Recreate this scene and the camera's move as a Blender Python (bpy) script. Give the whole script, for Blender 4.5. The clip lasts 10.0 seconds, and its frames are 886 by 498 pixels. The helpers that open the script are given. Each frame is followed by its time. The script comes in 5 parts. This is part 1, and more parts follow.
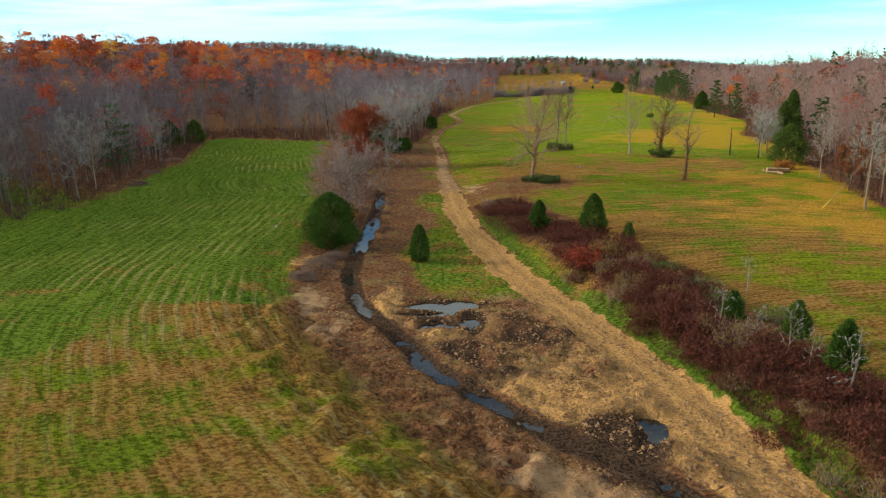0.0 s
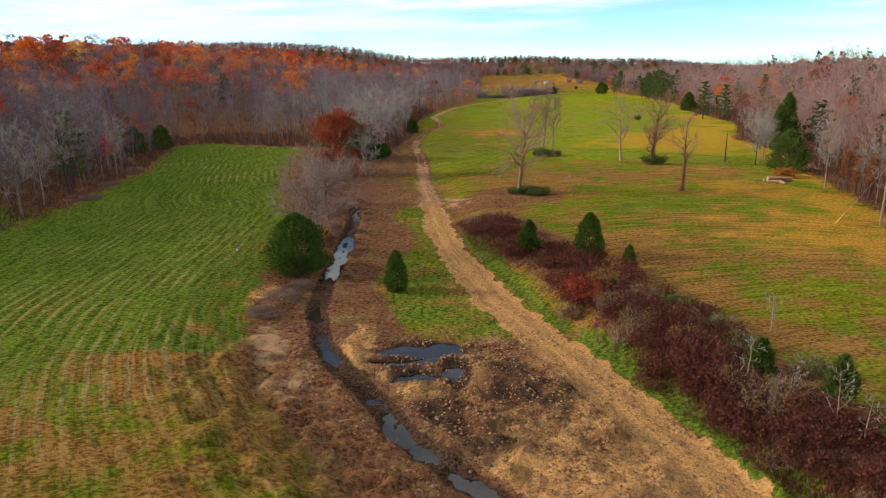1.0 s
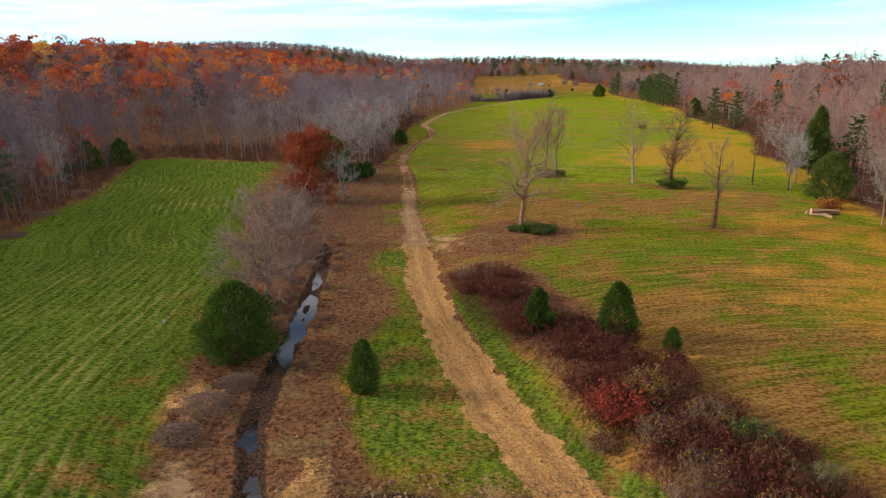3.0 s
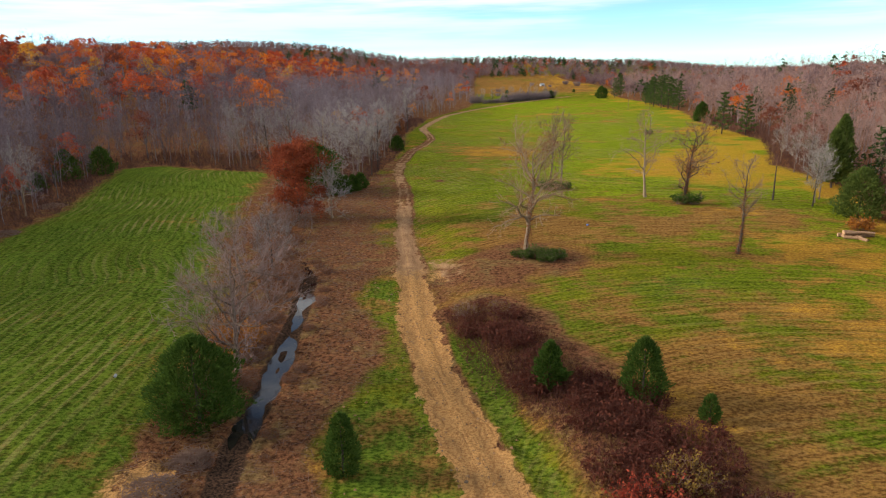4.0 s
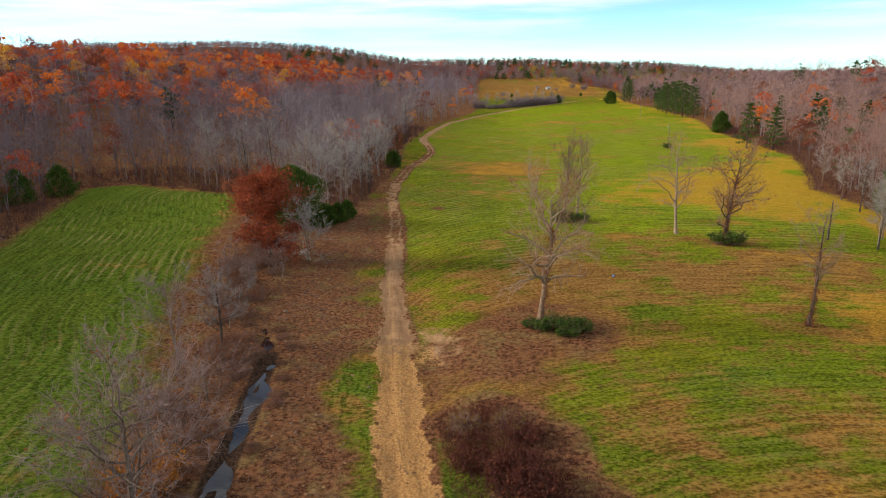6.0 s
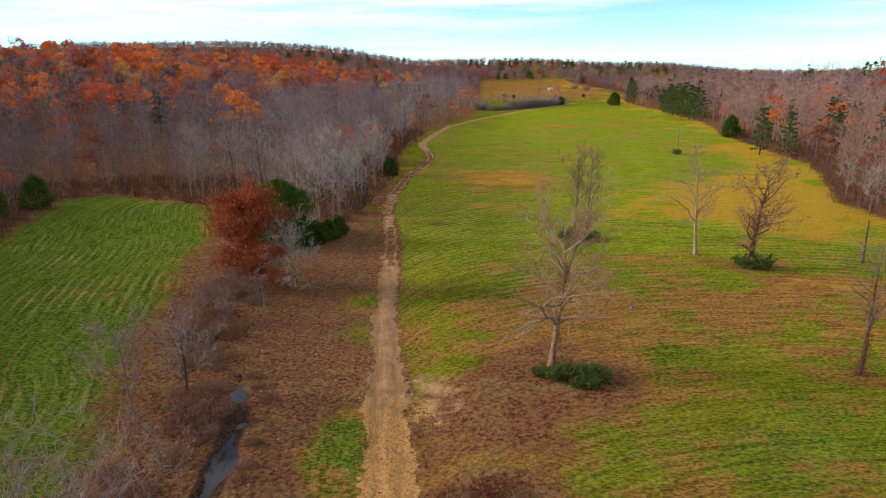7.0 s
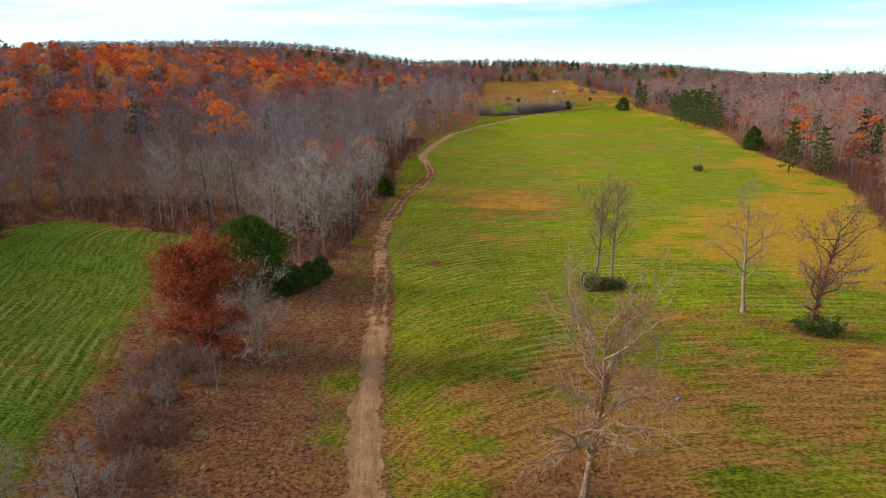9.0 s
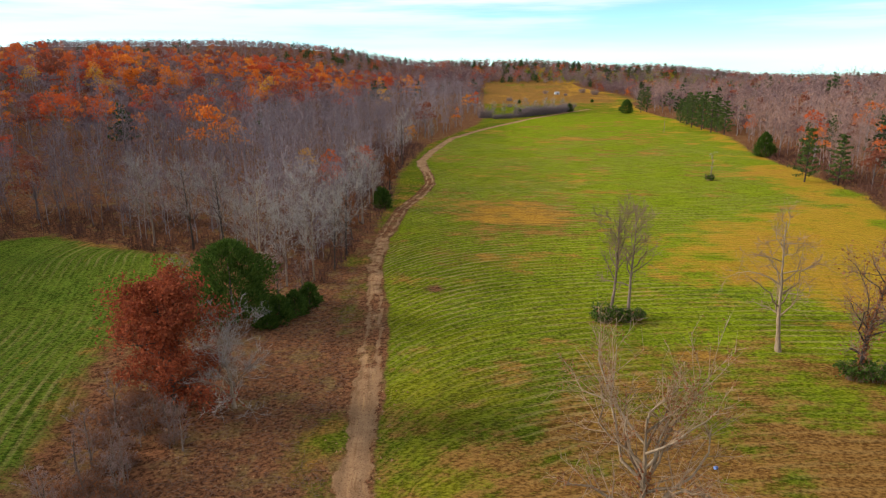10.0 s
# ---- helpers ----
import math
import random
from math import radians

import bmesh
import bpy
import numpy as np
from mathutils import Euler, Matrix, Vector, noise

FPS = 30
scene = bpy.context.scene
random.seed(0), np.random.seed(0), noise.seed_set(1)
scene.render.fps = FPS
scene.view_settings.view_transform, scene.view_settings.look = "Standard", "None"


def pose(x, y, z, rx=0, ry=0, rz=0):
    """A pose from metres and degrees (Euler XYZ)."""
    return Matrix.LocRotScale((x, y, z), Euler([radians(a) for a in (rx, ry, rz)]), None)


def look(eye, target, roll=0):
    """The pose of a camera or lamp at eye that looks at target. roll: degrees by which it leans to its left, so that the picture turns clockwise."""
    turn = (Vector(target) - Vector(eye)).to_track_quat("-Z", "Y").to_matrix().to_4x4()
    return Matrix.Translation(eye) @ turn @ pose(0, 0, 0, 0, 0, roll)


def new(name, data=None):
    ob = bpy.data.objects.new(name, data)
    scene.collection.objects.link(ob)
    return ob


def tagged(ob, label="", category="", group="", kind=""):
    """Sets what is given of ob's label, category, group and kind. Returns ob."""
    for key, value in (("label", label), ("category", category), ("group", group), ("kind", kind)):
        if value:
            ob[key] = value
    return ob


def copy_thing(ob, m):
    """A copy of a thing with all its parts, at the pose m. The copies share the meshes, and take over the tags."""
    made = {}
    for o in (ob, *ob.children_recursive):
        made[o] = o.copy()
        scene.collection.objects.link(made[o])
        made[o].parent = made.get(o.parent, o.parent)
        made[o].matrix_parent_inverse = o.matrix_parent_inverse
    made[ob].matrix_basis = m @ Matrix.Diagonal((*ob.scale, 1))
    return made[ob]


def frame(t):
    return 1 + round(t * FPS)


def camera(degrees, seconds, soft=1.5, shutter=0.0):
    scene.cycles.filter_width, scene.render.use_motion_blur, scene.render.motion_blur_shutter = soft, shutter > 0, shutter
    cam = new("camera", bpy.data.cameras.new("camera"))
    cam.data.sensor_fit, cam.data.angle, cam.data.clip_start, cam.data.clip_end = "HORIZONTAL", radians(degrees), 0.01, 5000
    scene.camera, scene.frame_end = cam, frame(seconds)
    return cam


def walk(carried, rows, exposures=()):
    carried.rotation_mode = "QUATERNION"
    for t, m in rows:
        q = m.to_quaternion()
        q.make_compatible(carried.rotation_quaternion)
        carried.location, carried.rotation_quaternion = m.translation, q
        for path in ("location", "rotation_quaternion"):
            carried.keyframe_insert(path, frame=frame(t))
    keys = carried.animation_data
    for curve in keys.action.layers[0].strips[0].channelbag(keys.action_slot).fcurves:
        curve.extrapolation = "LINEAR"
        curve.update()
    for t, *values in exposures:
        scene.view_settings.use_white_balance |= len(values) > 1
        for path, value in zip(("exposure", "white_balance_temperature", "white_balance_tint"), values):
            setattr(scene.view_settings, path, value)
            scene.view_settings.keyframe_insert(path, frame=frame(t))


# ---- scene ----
cam = camera(66.0, 10.0, soft=1.1)
PATH = [
    (0, (2.474, 16.118, 22.949), (2.414, 19.2, 22.094), -1.1),
    (0.5, (2.581, 20.902, 23.197), (2.574, 23.986, 22.339), -1.1),
    (1, (2.837, 25.749, 23.469), (2.853, 28.832, 22.611), -1.2),
    (1.5, (3.088, 30.573, 23.93), (3.118, 33.654, 23.07), -1.2),
    (2, (3.39, 35.818, 24.365), (3.43, 38.901, 23.504), -1.2),
    (2.5, (3.64, 40.658, 24.797), (3.685, 43.739, 23.936), -1.1),
    (4, (4.486, 55.358, 26.424), (4.534, 58.438, 25.557), -1.0),
    (4.5, (4.872, 60.122, 26.853), (4.912, 63.203, 25.987), -0.9),
    (5, (5.205, 65.04, 27.318), (5.245, 68.122, 26.453), -0.9),
    (5.5, (5.525, 69.837, 27.854), (5.562, 72.918, 26.989), -0.8),
    (7, (6.235, 84.259, 29.229), (6.264, 87.339, 28.36), -0.7),
    (7.5, (6.442, 88.592, 29.811), (6.47, 91.672, 28.941), -0.6),
    (8, (6.762, 93.31, 30.395), (6.782, 96.39, 29.523), -0.6),
    (8.5, (6.874, 97.768, 30.838), (6.894, 100.846, 29.966), -0.5),
    (9, (6.906, 102.053, 31.355), (6.925, 105.131, 30.483), -0.4),
    (9.5, (6.95, 106.574, 31.938), (6.97, 109.653, 31.064), -0.3),
    (10, (6.896, 111.522, 32.336), (6.918, 114.6, 31.462), -0.3),
]
walk(cam, [(t, look(eye, target, roll)) for t, eye, target, roll in PATH],
     [(0, 0, 6350, -5), (0.5, 0, 6550, 6), (1.0, 0, 6650, 10), (10, 0, 6650, 10)])

# ---- world, sun ----
SUN_AZ, SUN_EL = radians(-82), radians(19)      # azimuth from +y, clockwise
world = bpy.data.worlds.new("world")
scene.world = world
world.use_nodes = True
wn, wl = world.node_tree.nodes, world.node_tree.links
wn.clear()
w_out = wn.new("ShaderNodeOutputWorld")
w_bg = wn.new("ShaderNodeBackground")
w_sky = wn.new("ShaderNodeTexSky")
w_sky.sky_type = "NISHITA"
w_sky.sun_disc = False
w_sky.sun_elevation, w_sky.sun_rotation = SUN_EL, SUN_AZ
w_sky.air_density, w_sky.dust_density, w_sky.ozone_density = 0.45, 0.0, 1.0
w_co = wn.new("ShaderNodeTexCoord")
w_map = wn.new("ShaderNodeMapping")
w_map.inputs["Scale"].default_value = (1.0, 1.0, 12.0)
w_map.inputs["Location"].default_value = (0.35, 0.1, 0.23)
w_noise = wn.new("ShaderNodeTexNoise")
w_noise.inputs["Scale"].default_value = 2.1
w_noise.inputs["Detail"].default_value = 5.0
w_noise.inputs["Roughness"].default_value = 0.55
w_rng = wn.new("ShaderNodeMapRange")
w_rng.interpolation_type = "SMOOTHSTEP"
w_rng.inputs["From Min"].default_value = 0.40
w_rng.inputs["From Max"].default_value = 0.62
w_mix = wn.new("ShaderNodeMix")
w_mix.data_type = "RGBA"
w_mix.inputs["B"].default_value = (10.5, 10.6, 10.8, 1)
wl.new(w_co.outputs["Generated"], w_map.inputs["Vector"])
wl.new(w_map.outputs["Vector"], w_noise.inputs["Vector"])
wl.new(w_noise.outputs["Fac"], w_rng.inputs["Value"])
w_sep = wn.new("ShaderNodeSeparateXYZ")
w_low = wn.new("ShaderNodeMapRange")
w_low.interpolation_type = "SMOOTHSTEP"
for w_key, w_val in (("From Min", 0.0), ("From Max", 0.11), ("To Min", 0.25), ("To Max", 1.0)):
    w_low.inputs[w_key].default_value = w_val
w_mul = wn.new("ShaderNodeMath")
w_mul.operation = "MULTIPLY"
wl.new(w_co.outputs["Generated"], w_sep.inputs[0])
wl.new(w_sep.outputs["Z"], w_low.inputs["Value"])
wl.new(w_rng.outputs["Result"], w_mul.inputs[0])
wl.new(w_low.outputs["Result"], w_mul.inputs[1])
wl.new(w_mul.outputs[0], w_mix.inputs["Factor"])
w_tone = wn.new("ShaderNodeMix")
w_tone.data_type, w_tone.blend_type = "RGBA", "MULTIPLY"
w_tone.inputs["Factor"].default_value = 1.0
w_tone.inputs["B"].default_value = (1.42, 1.9, 1.95, 1)
wl.new(w_sky.outputs["Color"], w_tone.inputs["A"])
wl.new(w_tone.outputs["Result"], w_mix.inputs["A"])
wl.new(w_mix.outputs["Result"], w_bg.inputs["Color"])
w_bg.inputs["Strength"].default_value = 0.115
wl.new(w_bg.outputs["Background"], w_out.inputs["Surface"])

sun_data = bpy.data.lights.new("sun", "SUN")
sun_data.energy, sun_data.angle, sun_data.color = 4.25, radians(14), (1.0, 0.92, 0.80)
sun = new("sun", sun_data)
sun_dir = Vector((math.sin(SUN_AZ) * math.cos(SUN_EL), math.cos(SUN_AZ) * math.cos(SUN_EL), math.sin(SUN_EL)))
sun.matrix_world = look(sun_dir * 200, (0, 0, 0))
scene.view_settings.exposure = 0.0


# ---- materials ----
class Shader:
    """A short way to write node trees."""

    def __init__(self, name, rough=0.8, spec=0.3):
        self.mat = bpy.data.materials.new(name)
        self.mat.use_nodes = True
        self.nodes, self.links = self.mat.node_tree.nodes, self.mat.node_tree.links
        self.bsdf = self.nodes["Principled BSDF"]
        self.bsdf.inputs["Roughness"].default_value = rough
        self.bsdf.inputs["Specular IOR Level"].default_value = spec

    def put(self, socket, value):
        if isinstance(value, bpy.types.NodeSocket):
            self.links.new(value, socket)
        elif isinstance(value, (tuple, list)) and len(value) == 3 and socket.type == "RGBA":
            socket.default_value = (*value, 1)
        else:
            socket.default_value = value

    def math(self, op, a, b=0.0):
        n = self.nodes.new("ShaderNodeMath")
        n.operation = op
        self.put(n.inputs[0], a), self.put(n.inputs[1], b)
        return n.outputs[0]

    def step(self, v, a, b, lo=0.0, hi=1.0):
        n = self.nodes.new("ShaderNodeMapRange")
        n.interpolation_type = "SMOOTHSTEP"
        for k, x in (("Value", v), ("From Min", a), ("From Max", b), ("To Min", lo), ("To Max", hi)):
            self.put(n.inputs[k], x)
        return n.outputs[0]

    def mix(self, f, a, b, how="MIX"):
        n = self.nodes.new("ShaderNodeMix")
        n.data_type, n.blend_type = "RGBA", how
        self.put(n.inputs[0], f), self.put(n.inputs[6], a), self.put(n.inputs[7], b)
        return n.outputs[2]

    def coords(self, kind="Object", scale=(1, 1, 1), turn=0.0):
        c = self.nodes.new("ShaderNodeTexCoord")
        m = self.nodes.new("ShaderNodeMapping")
        m.inputs["Scale"].default_value = scale
        m.inputs["Rotation"].default_value = (0, 0, turn)
        self.links.new(c.outputs[kind], m.inputs["Vector"])
        return m.outputs[0]

    def noise(self, scale, detail=4.0, vec=None, rough=0.55):
        n = self.nodes.new("ShaderNodeTexNoise")
        self.put(n.inputs["Scale"], scale), self.put(n.inputs["Detail"], detail), self.put(n.inputs["Roughness"], rough)
        if vec is not None:
            self.links.new(vec, n.inputs["Vector"])
        return n.outputs["Fac"]

    def attr(self, name):
        n = self.nodes.new("ShaderNodeAttribute")
        n.attribute_name = name
        return n.outputs["Fac"]

    def island(self):
        return self.nodes.new("ShaderNodeNewGeometry").outputs["Random Per Island"]

    def each(self):
        return self.nodes.new("ShaderNodeObjectInfo").outputs["Random"]

    def bump(self, height, strength=0.5, distance=0.1):
        n = self.nodes.new("ShaderNodeBump")
        self.put(n.inputs["Strength"], strength), self.put(n.inputs["Distance"], distance), self.put(n.inputs["Height"], height)
        self.links.new(n.outputs[0], self.bsdf.inputs["Normal"])

    def color(self, c):
        self.put(self.bsdf.inputs["Base Color"], c)
        return self

    def leafy(self, c, share=0.3):
        """Thin leaves that let some light through."""
        t = self.nodes.new("ShaderNodeBsdfTranslucent")
        m = self.nodes.new("ShaderNodeMixShader")
        self.put(t.inputs["Color"], c), self.put(m.inputs[0], share)
        out = self.nodes["Material Output"]
        self.links.new(self.bsdf.outputs[0], m.inputs[1])
        self.links.new(t.outputs[0], m.inputs[2])
        self.links.new(m.outputs[0], out.inputs["Surface"])
        return self


def leaf_material(name, dark, light, by="island", share=0.3):
    s = Shader(name, 0.8, 0.06)
    r = s.attr("tint") if by == "tint" else s.island()
    n = s.noise(0.6, 3.0, s.coords("Object"))
    c = s.mix(s.math("ADD", s.math("MULTIPLY", r, 0.7), s.math("MULTIPLY", n, 0.3)), dark, light)
    s.color(c).leafy(c, share)
    return s.mat


def bark_material(name, dark, light, by=""):
    s = Shader(name, 0.9, 0.05)
    n = s.step(s.noise(2.2, 6.0, s.coords("Object", (3, 3, 0.7)), 0.65), 0.3, 0.7)
    r = s.attr("tint") if by == "tint" else s.each()
    c = s.mix(s.math("ADD", s.math("MULTIPLY", r, 0.5), s.math("MULTIPLY", n, 0.5)), dark, light)
    s.color(c)
    s.bump(n, 0.8, 0.08)
    return s.mat


BARK_GREY = bark_material("bark_grey", (0.075, 0.046, 0.033), (0.40, 0.295, 0.22))
BARK_PALE = bark_material("bark_pale", (0.20, 0.135, 0.08), (0.52, 0.385, 0.255))
BARK_DARK = bark_material("bark_dark", (0.045, 0.034, 0.028), (0.16, 0.125, 0.10))
TWIG_GREY = bark_material("twig_grey", (0.26, 0.22, 0.19), (0.56, 0.49, 0.43))
TWIG_TAN = bark_material("twig_tan", (0.25, 0.145, 0.085), (0.58, 0.40, 0.26))
TWIG_RED = bark_material("twig_red", (0.10, 0.036, 0.028), (0.25, 0.11, 0.075))
TWIG_BROWN = bark_material("twig_brown", (0.18, 0.105, 0.075), (0.42, 0.27, 0.20))
TWIG_PINK = bark_material("twig_pink", (0.22, 0.14, 0.12), (0.48, 0.34, 0.29))
WOODS_TWIG = bark_material("woods_twig", (0.08, 0.047, 0.058), (0.47, 0.37, 0.37), "tint")
UNDERGROWTH = bark_material("undergrowth", (0.075, 0.034, 0.028), (0.26, 0.13, 0.09), "tint")
WOODS_TRUNK = bark_material("woods_trunk", (0.14, 0.105, 0.10), (0.46, 0.39, 0.36), "tint")
WOODS_TWIG_WARM = bark_material("woods_twig_warm", (0.27, 0.15, 0.12), (0.54, 0.345, 0.28), "tint")
TWIG_HEDGE = bark_material("twig_hedge", (0.17, 0.12, 0.12), (0.38, 0.295, 0.285))
CEDAR = leaf_material("cedar_leaf", (0.028, 0.062, 0.010), (0.125, 0.195, 0.032))
CEDAR_OLIVE = leaf_material("cedar_olive", (0.06, 0.09, 0.02), (0.19, 0.24, 0.05))
PINE = leaf_material("pine_needle", (0.045, 0.08, 0.022), (0.16, 0.21, 0.055))
HAZE_FAR = leaf_material("woods_haze_far", (0.15, 0.085, 0.088), (0.40, 0.265, 0.25), "tint", 0.3)
LEAF_RED = leaf_material("leaf_red", (0.17, 0.035, 0.022), (0.50, 0.13, 0.05))
LEAF_RUST = leaf_material("leaf_rust", (0.18, 0.06, 0.025), (0.42, 0.17, 0.07))
LEAF_YELLOW = leaf_material("leaf_yellow", (0.16, 0.09, 0.02), (0.36, 0.22, 0.05))
LEAF_MAROON = leaf_material("leaf_maroon", (0.075, 0.021, 0.015), (0.21, 0.065, 0.038))
LEAF_SCARLET = leaf_material("leaf_scarlet", (0.22, 0.03, 0.02), (0.5, 0.10, 0.05))


def autumn_material():
    s = Shader("woods_autumn", 0.8, 0.05)
    r = s.attr("tint")
    c = s.mix(s.step(r, 0.0, 0.30), (0.26, 0.085, 0.05), (0.60, 0.10, 0.035))
    c = s.mix(s.step(r, 0.30, 0.62), c, (0.86, 0.25, 0.03))
    c = s.mix(s.step(r, 0.66, 0.98), c, (0.80, 0.42, 0.055))
    c = s.mix(s.math("MULTIPLY", s.island(), 0.4), c, (0.28, 0.10, 0.06))
    s.color(c).leafy(c, 0.3)
    return s.mat


WOODS_AUTUMN = autumn_material()
WOODS_GREEN = leaf_material("woods_green", (0.02, 0.045, 0.014), (0.07, 0.11, 0.03), "tint")


def ground_material():
    s = Shader("ground", 0.95, 0.0)
    p = s.coords("Object")
    big = s.noise(0.09, 4.0, p)
    mid = s.noise(0.55, 5.0, p, 0.6)
    fine = s.noise(4.6, 5.0, p, 0.68)
    grit = s.noise(15.0, 4.0, p, 0.7)
    tuft = s.noise(3.0, 6.0, s.coords("Object", (0.8, 1.25, 1.0), 0.25), 0.66)
    sweep = s.nodes.new("ShaderNodeCombineXYZ")
    s.put(sweep.inputs[0], s.math("MULTIPLY", s.attr("row"), 2.6)), s.put(sweep.inputs[1], s.math("MULTIPLY", s.attr("lane"), 0.16))
    swath = s.noise(1.0, 5.0, sweep.outputs[0], 0.62)
    blades = s.math("ADD", s.math("MULTIPLY", tuft, 0.68), s.math("MULTIPLY", swath, 0.32))
    edge = s.math("ADD", s.math("MULTIPLY", s.math("SUBTRACT", mid, 0.5), 1.1), s.math("MULTIPLY", s.math("SUBTRACT", fine, 0.5), 0.9))

    def zone(name, lo=0.30, hi=0.70):
        return s.step(s.math("ADD", s.attr(name), edge), lo, hi)

    # leaf litter and dead weeds
    lump = s.noise(2.4, 6.0, p, 0.72)
    litter = s.mix(s.step(lump, 0.36, 0.64), (0.075, 0.030, 0.016), (0.35, 0.15, 0.068))
    litter = s.mix(s.step(s.noise(0.3, 5.0, p, 0.65), 0.50, 0.66, 0.0, 0.55), litter, s.mix(s.step(blades, 0.38, 0.62), (0.12, 0.085, 0.025), (0.40, 0.29, 0.11)))
    litter = s.mix(s.step(mid, 0.5, 0.72, 0.0, 0.5), litter, s.mix(s.step(blades, 0.4, 0.6), (0.16, 0.085, 0.038), (0.40, 0.235, 0.11)))
    litter = s.mix(s.step(grit, 0.60, 0.72, 0.0, 0.8), litter, (0.42, 0.27, 0.17))
    # dry straw
    straw = s.mix(s.step(blades, 0.39, 0.61), (0.135, 0.058, 0.016), (0.44, 0.225, 0.06))
    # living grass
    grass = s.mix(s.step(blades, 0.40, 0.60), (0.056, 0.078, 0.006), (0.21, 0.25, 0.02))
    grass = s.mix(s.step(big, 0.40, 0.66, 0.0, 0.4), grass, s.mix(s.step(blades, 0.36, 0.64), (0.165, 0.125, 0.008), (0.47, 0.35, 0.026)))
    # sunlight on the right field is put into a brighter grass colour
    grass = s.mix(s.math("MULTIPLY", s.attr("painted_sun"), 0.8), grass, s.mix(s.step(blades, 0.36, 0.64), (0.12, 0.162, 0.006), (0.41, 0.50, 0.018)))
    grass = s.mix(s.math("MULTIPLY", zone("lush"), 0.8), grass, s.mix(s.step(blades, 0.40, 0.60), (0.042, 0.082, 0.010), (0.19, 0.27, 0.032)))
    grass = s.mix(s.step(s.noise(1.1, 5.0, p, 0.68), 0.48, 0.64, 0.0, 0.6), grass, s.mix(s.step(blades, 0.36, 0.64), (0.045, 0.048, 0.008), (0.17, 0.145, 0.03)))
    patchy = s.noise(0.035, 3.0, p)
    # mown rows: dry windrows lie between green strips
    wander = s.noise(0.12, 2.0, p)
    row = s.math("SINE", s.math("ADD", s.math("MULTIPLY", s.attr("row"), 6.2832), s.math("MULTIPLY", s.math("SUBTRACT", wander, 0.5), 2.2)))
    dry = s.math("MULTIPLY", s.step(s.math("ADD", row, s.math("MULTIPLY", s.math("SUBTRACT", swath, 0.5), 2.6)), 0.2, 1.0), s.attr("row_amp"))
    dry = s.math("MULTIPLY", dry, s.step(patchy, 0.36, 0.58, 0.25, 1.0))
    clump = s.math("SUBTRACT", s.noise(0.2, 5.0, s.coords("Object", (0.75, 1.1, 1.0), 0.4), 0.62), 0.5)
    speck = s.math("ADD", s.math("ADD", s.math("MULTIPLY", edge, 0.9), s.math("MULTIPLY", s.math("SUBTRACT", swath, 0.5), 0.8)), s.math("MULTIPLY", clump, 2.5))
    field = s.mix(s.step(s.math("ADD", s.attr("dry"), speck), 0.2, 0.85), grass, straw)
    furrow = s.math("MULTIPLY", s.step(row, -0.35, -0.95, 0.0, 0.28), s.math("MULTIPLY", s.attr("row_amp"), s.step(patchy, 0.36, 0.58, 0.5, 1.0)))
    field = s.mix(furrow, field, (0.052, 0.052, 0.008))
    field = s.mix(dry, field, s.mix(s.step(blades, 0.38, 0.62), (0.20, 0.125, 0.045), (0.50, 0.37, 0.15)))
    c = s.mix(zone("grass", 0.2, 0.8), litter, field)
    warm = s.step(s.math("ADD", s.attr("orange"), s.math("MULTIPLY", speck, 0.7)), 0.25, 0.85)
    c = s.mix(s.math("MULTIPLY", warm, s.math("MULTIPLY", s.step(blades, 0.36, 0.6, 0.35, 0.85), zone("grass"))), c, s.mix(s.step(fine, 0.36, 0.64), (0.42, 0.18, 0.02), (0.80, 0.44, 0.05)))
    # bare soil of the track and the diggings
    soil = s.mix(s.step(mid, 0.3, 0.7), (0.29, 0.145, 0.070), (0.55, 0.31, 0.155))
    soil = s.mix(s.step(grit, 0.4, 0.65, 0.0, 0.6), soil, (0.56, 0.36, 0.19))
    soil = s.mix(s.step(fine, 0.54, 0.70, 0.0, 0.85), soil, (0.13, 0.065, 0.033))
    soil = s.mix(s.math("MULTIPLY", zone("clay"), 0.85), soil, s.mix(s.step(fine, 0.36, 0.62), (0.44, 0.195, 0.06), (0.78, 0.42, 0.14)))
    lay = s.nodes.new("ShaderNodeCombineXYZ")
    s.put(lay.inputs[0], s.math("MULTIPLY", s.attr("across"), 3.2)), s.put(lay.inputs[1], s.math("MULTIPLY", s.attr("along"), 0.16))
    streak = s.noise(1.0, 5.0, lay.outputs[0], 0.6)
    near = s.step(s.math("ABSOLUTE", s.attr("across")), 3.5, 5.5, 1.0, 0.0)
    soil = s.mix(s.math("MULTIPLY", near, s.step(streak, 0.50, 0.68, 0.0, 0.5)), soil, (0.24, 0.115, 0.05))
    soil = s.mix(s.math("MULTIPLY", near, s.step(streak, 0.44, 0.30, 0.0, 0.35)), soil, (0.70, 0.39, 0.15))
    c = s.mix(zone("dirt", 0.38, 0.62), c, soil)
    rut = s.math("MULTIPLY", s.attr("rut"), s.step(mid, 0.25, 0.6))
    c = s.mix(s.math("MULTIPLY", rut, 0.45), c, (0.14, 0.072, 0.038))
    mud = s.mix(s.step(fine, 0.38, 0.62), (0.028, 0.018, 0.014), (0.13, 0.072, 0.042))
    wet = zone("mud", 0.35, 0.65)
    c = s.mix(wet, c, mud)
    s.color(c)
    s.put(s.bsdf.inputs["Roughness"], s.step(wet, 0.0, 1.0, 0.95, 0.6))
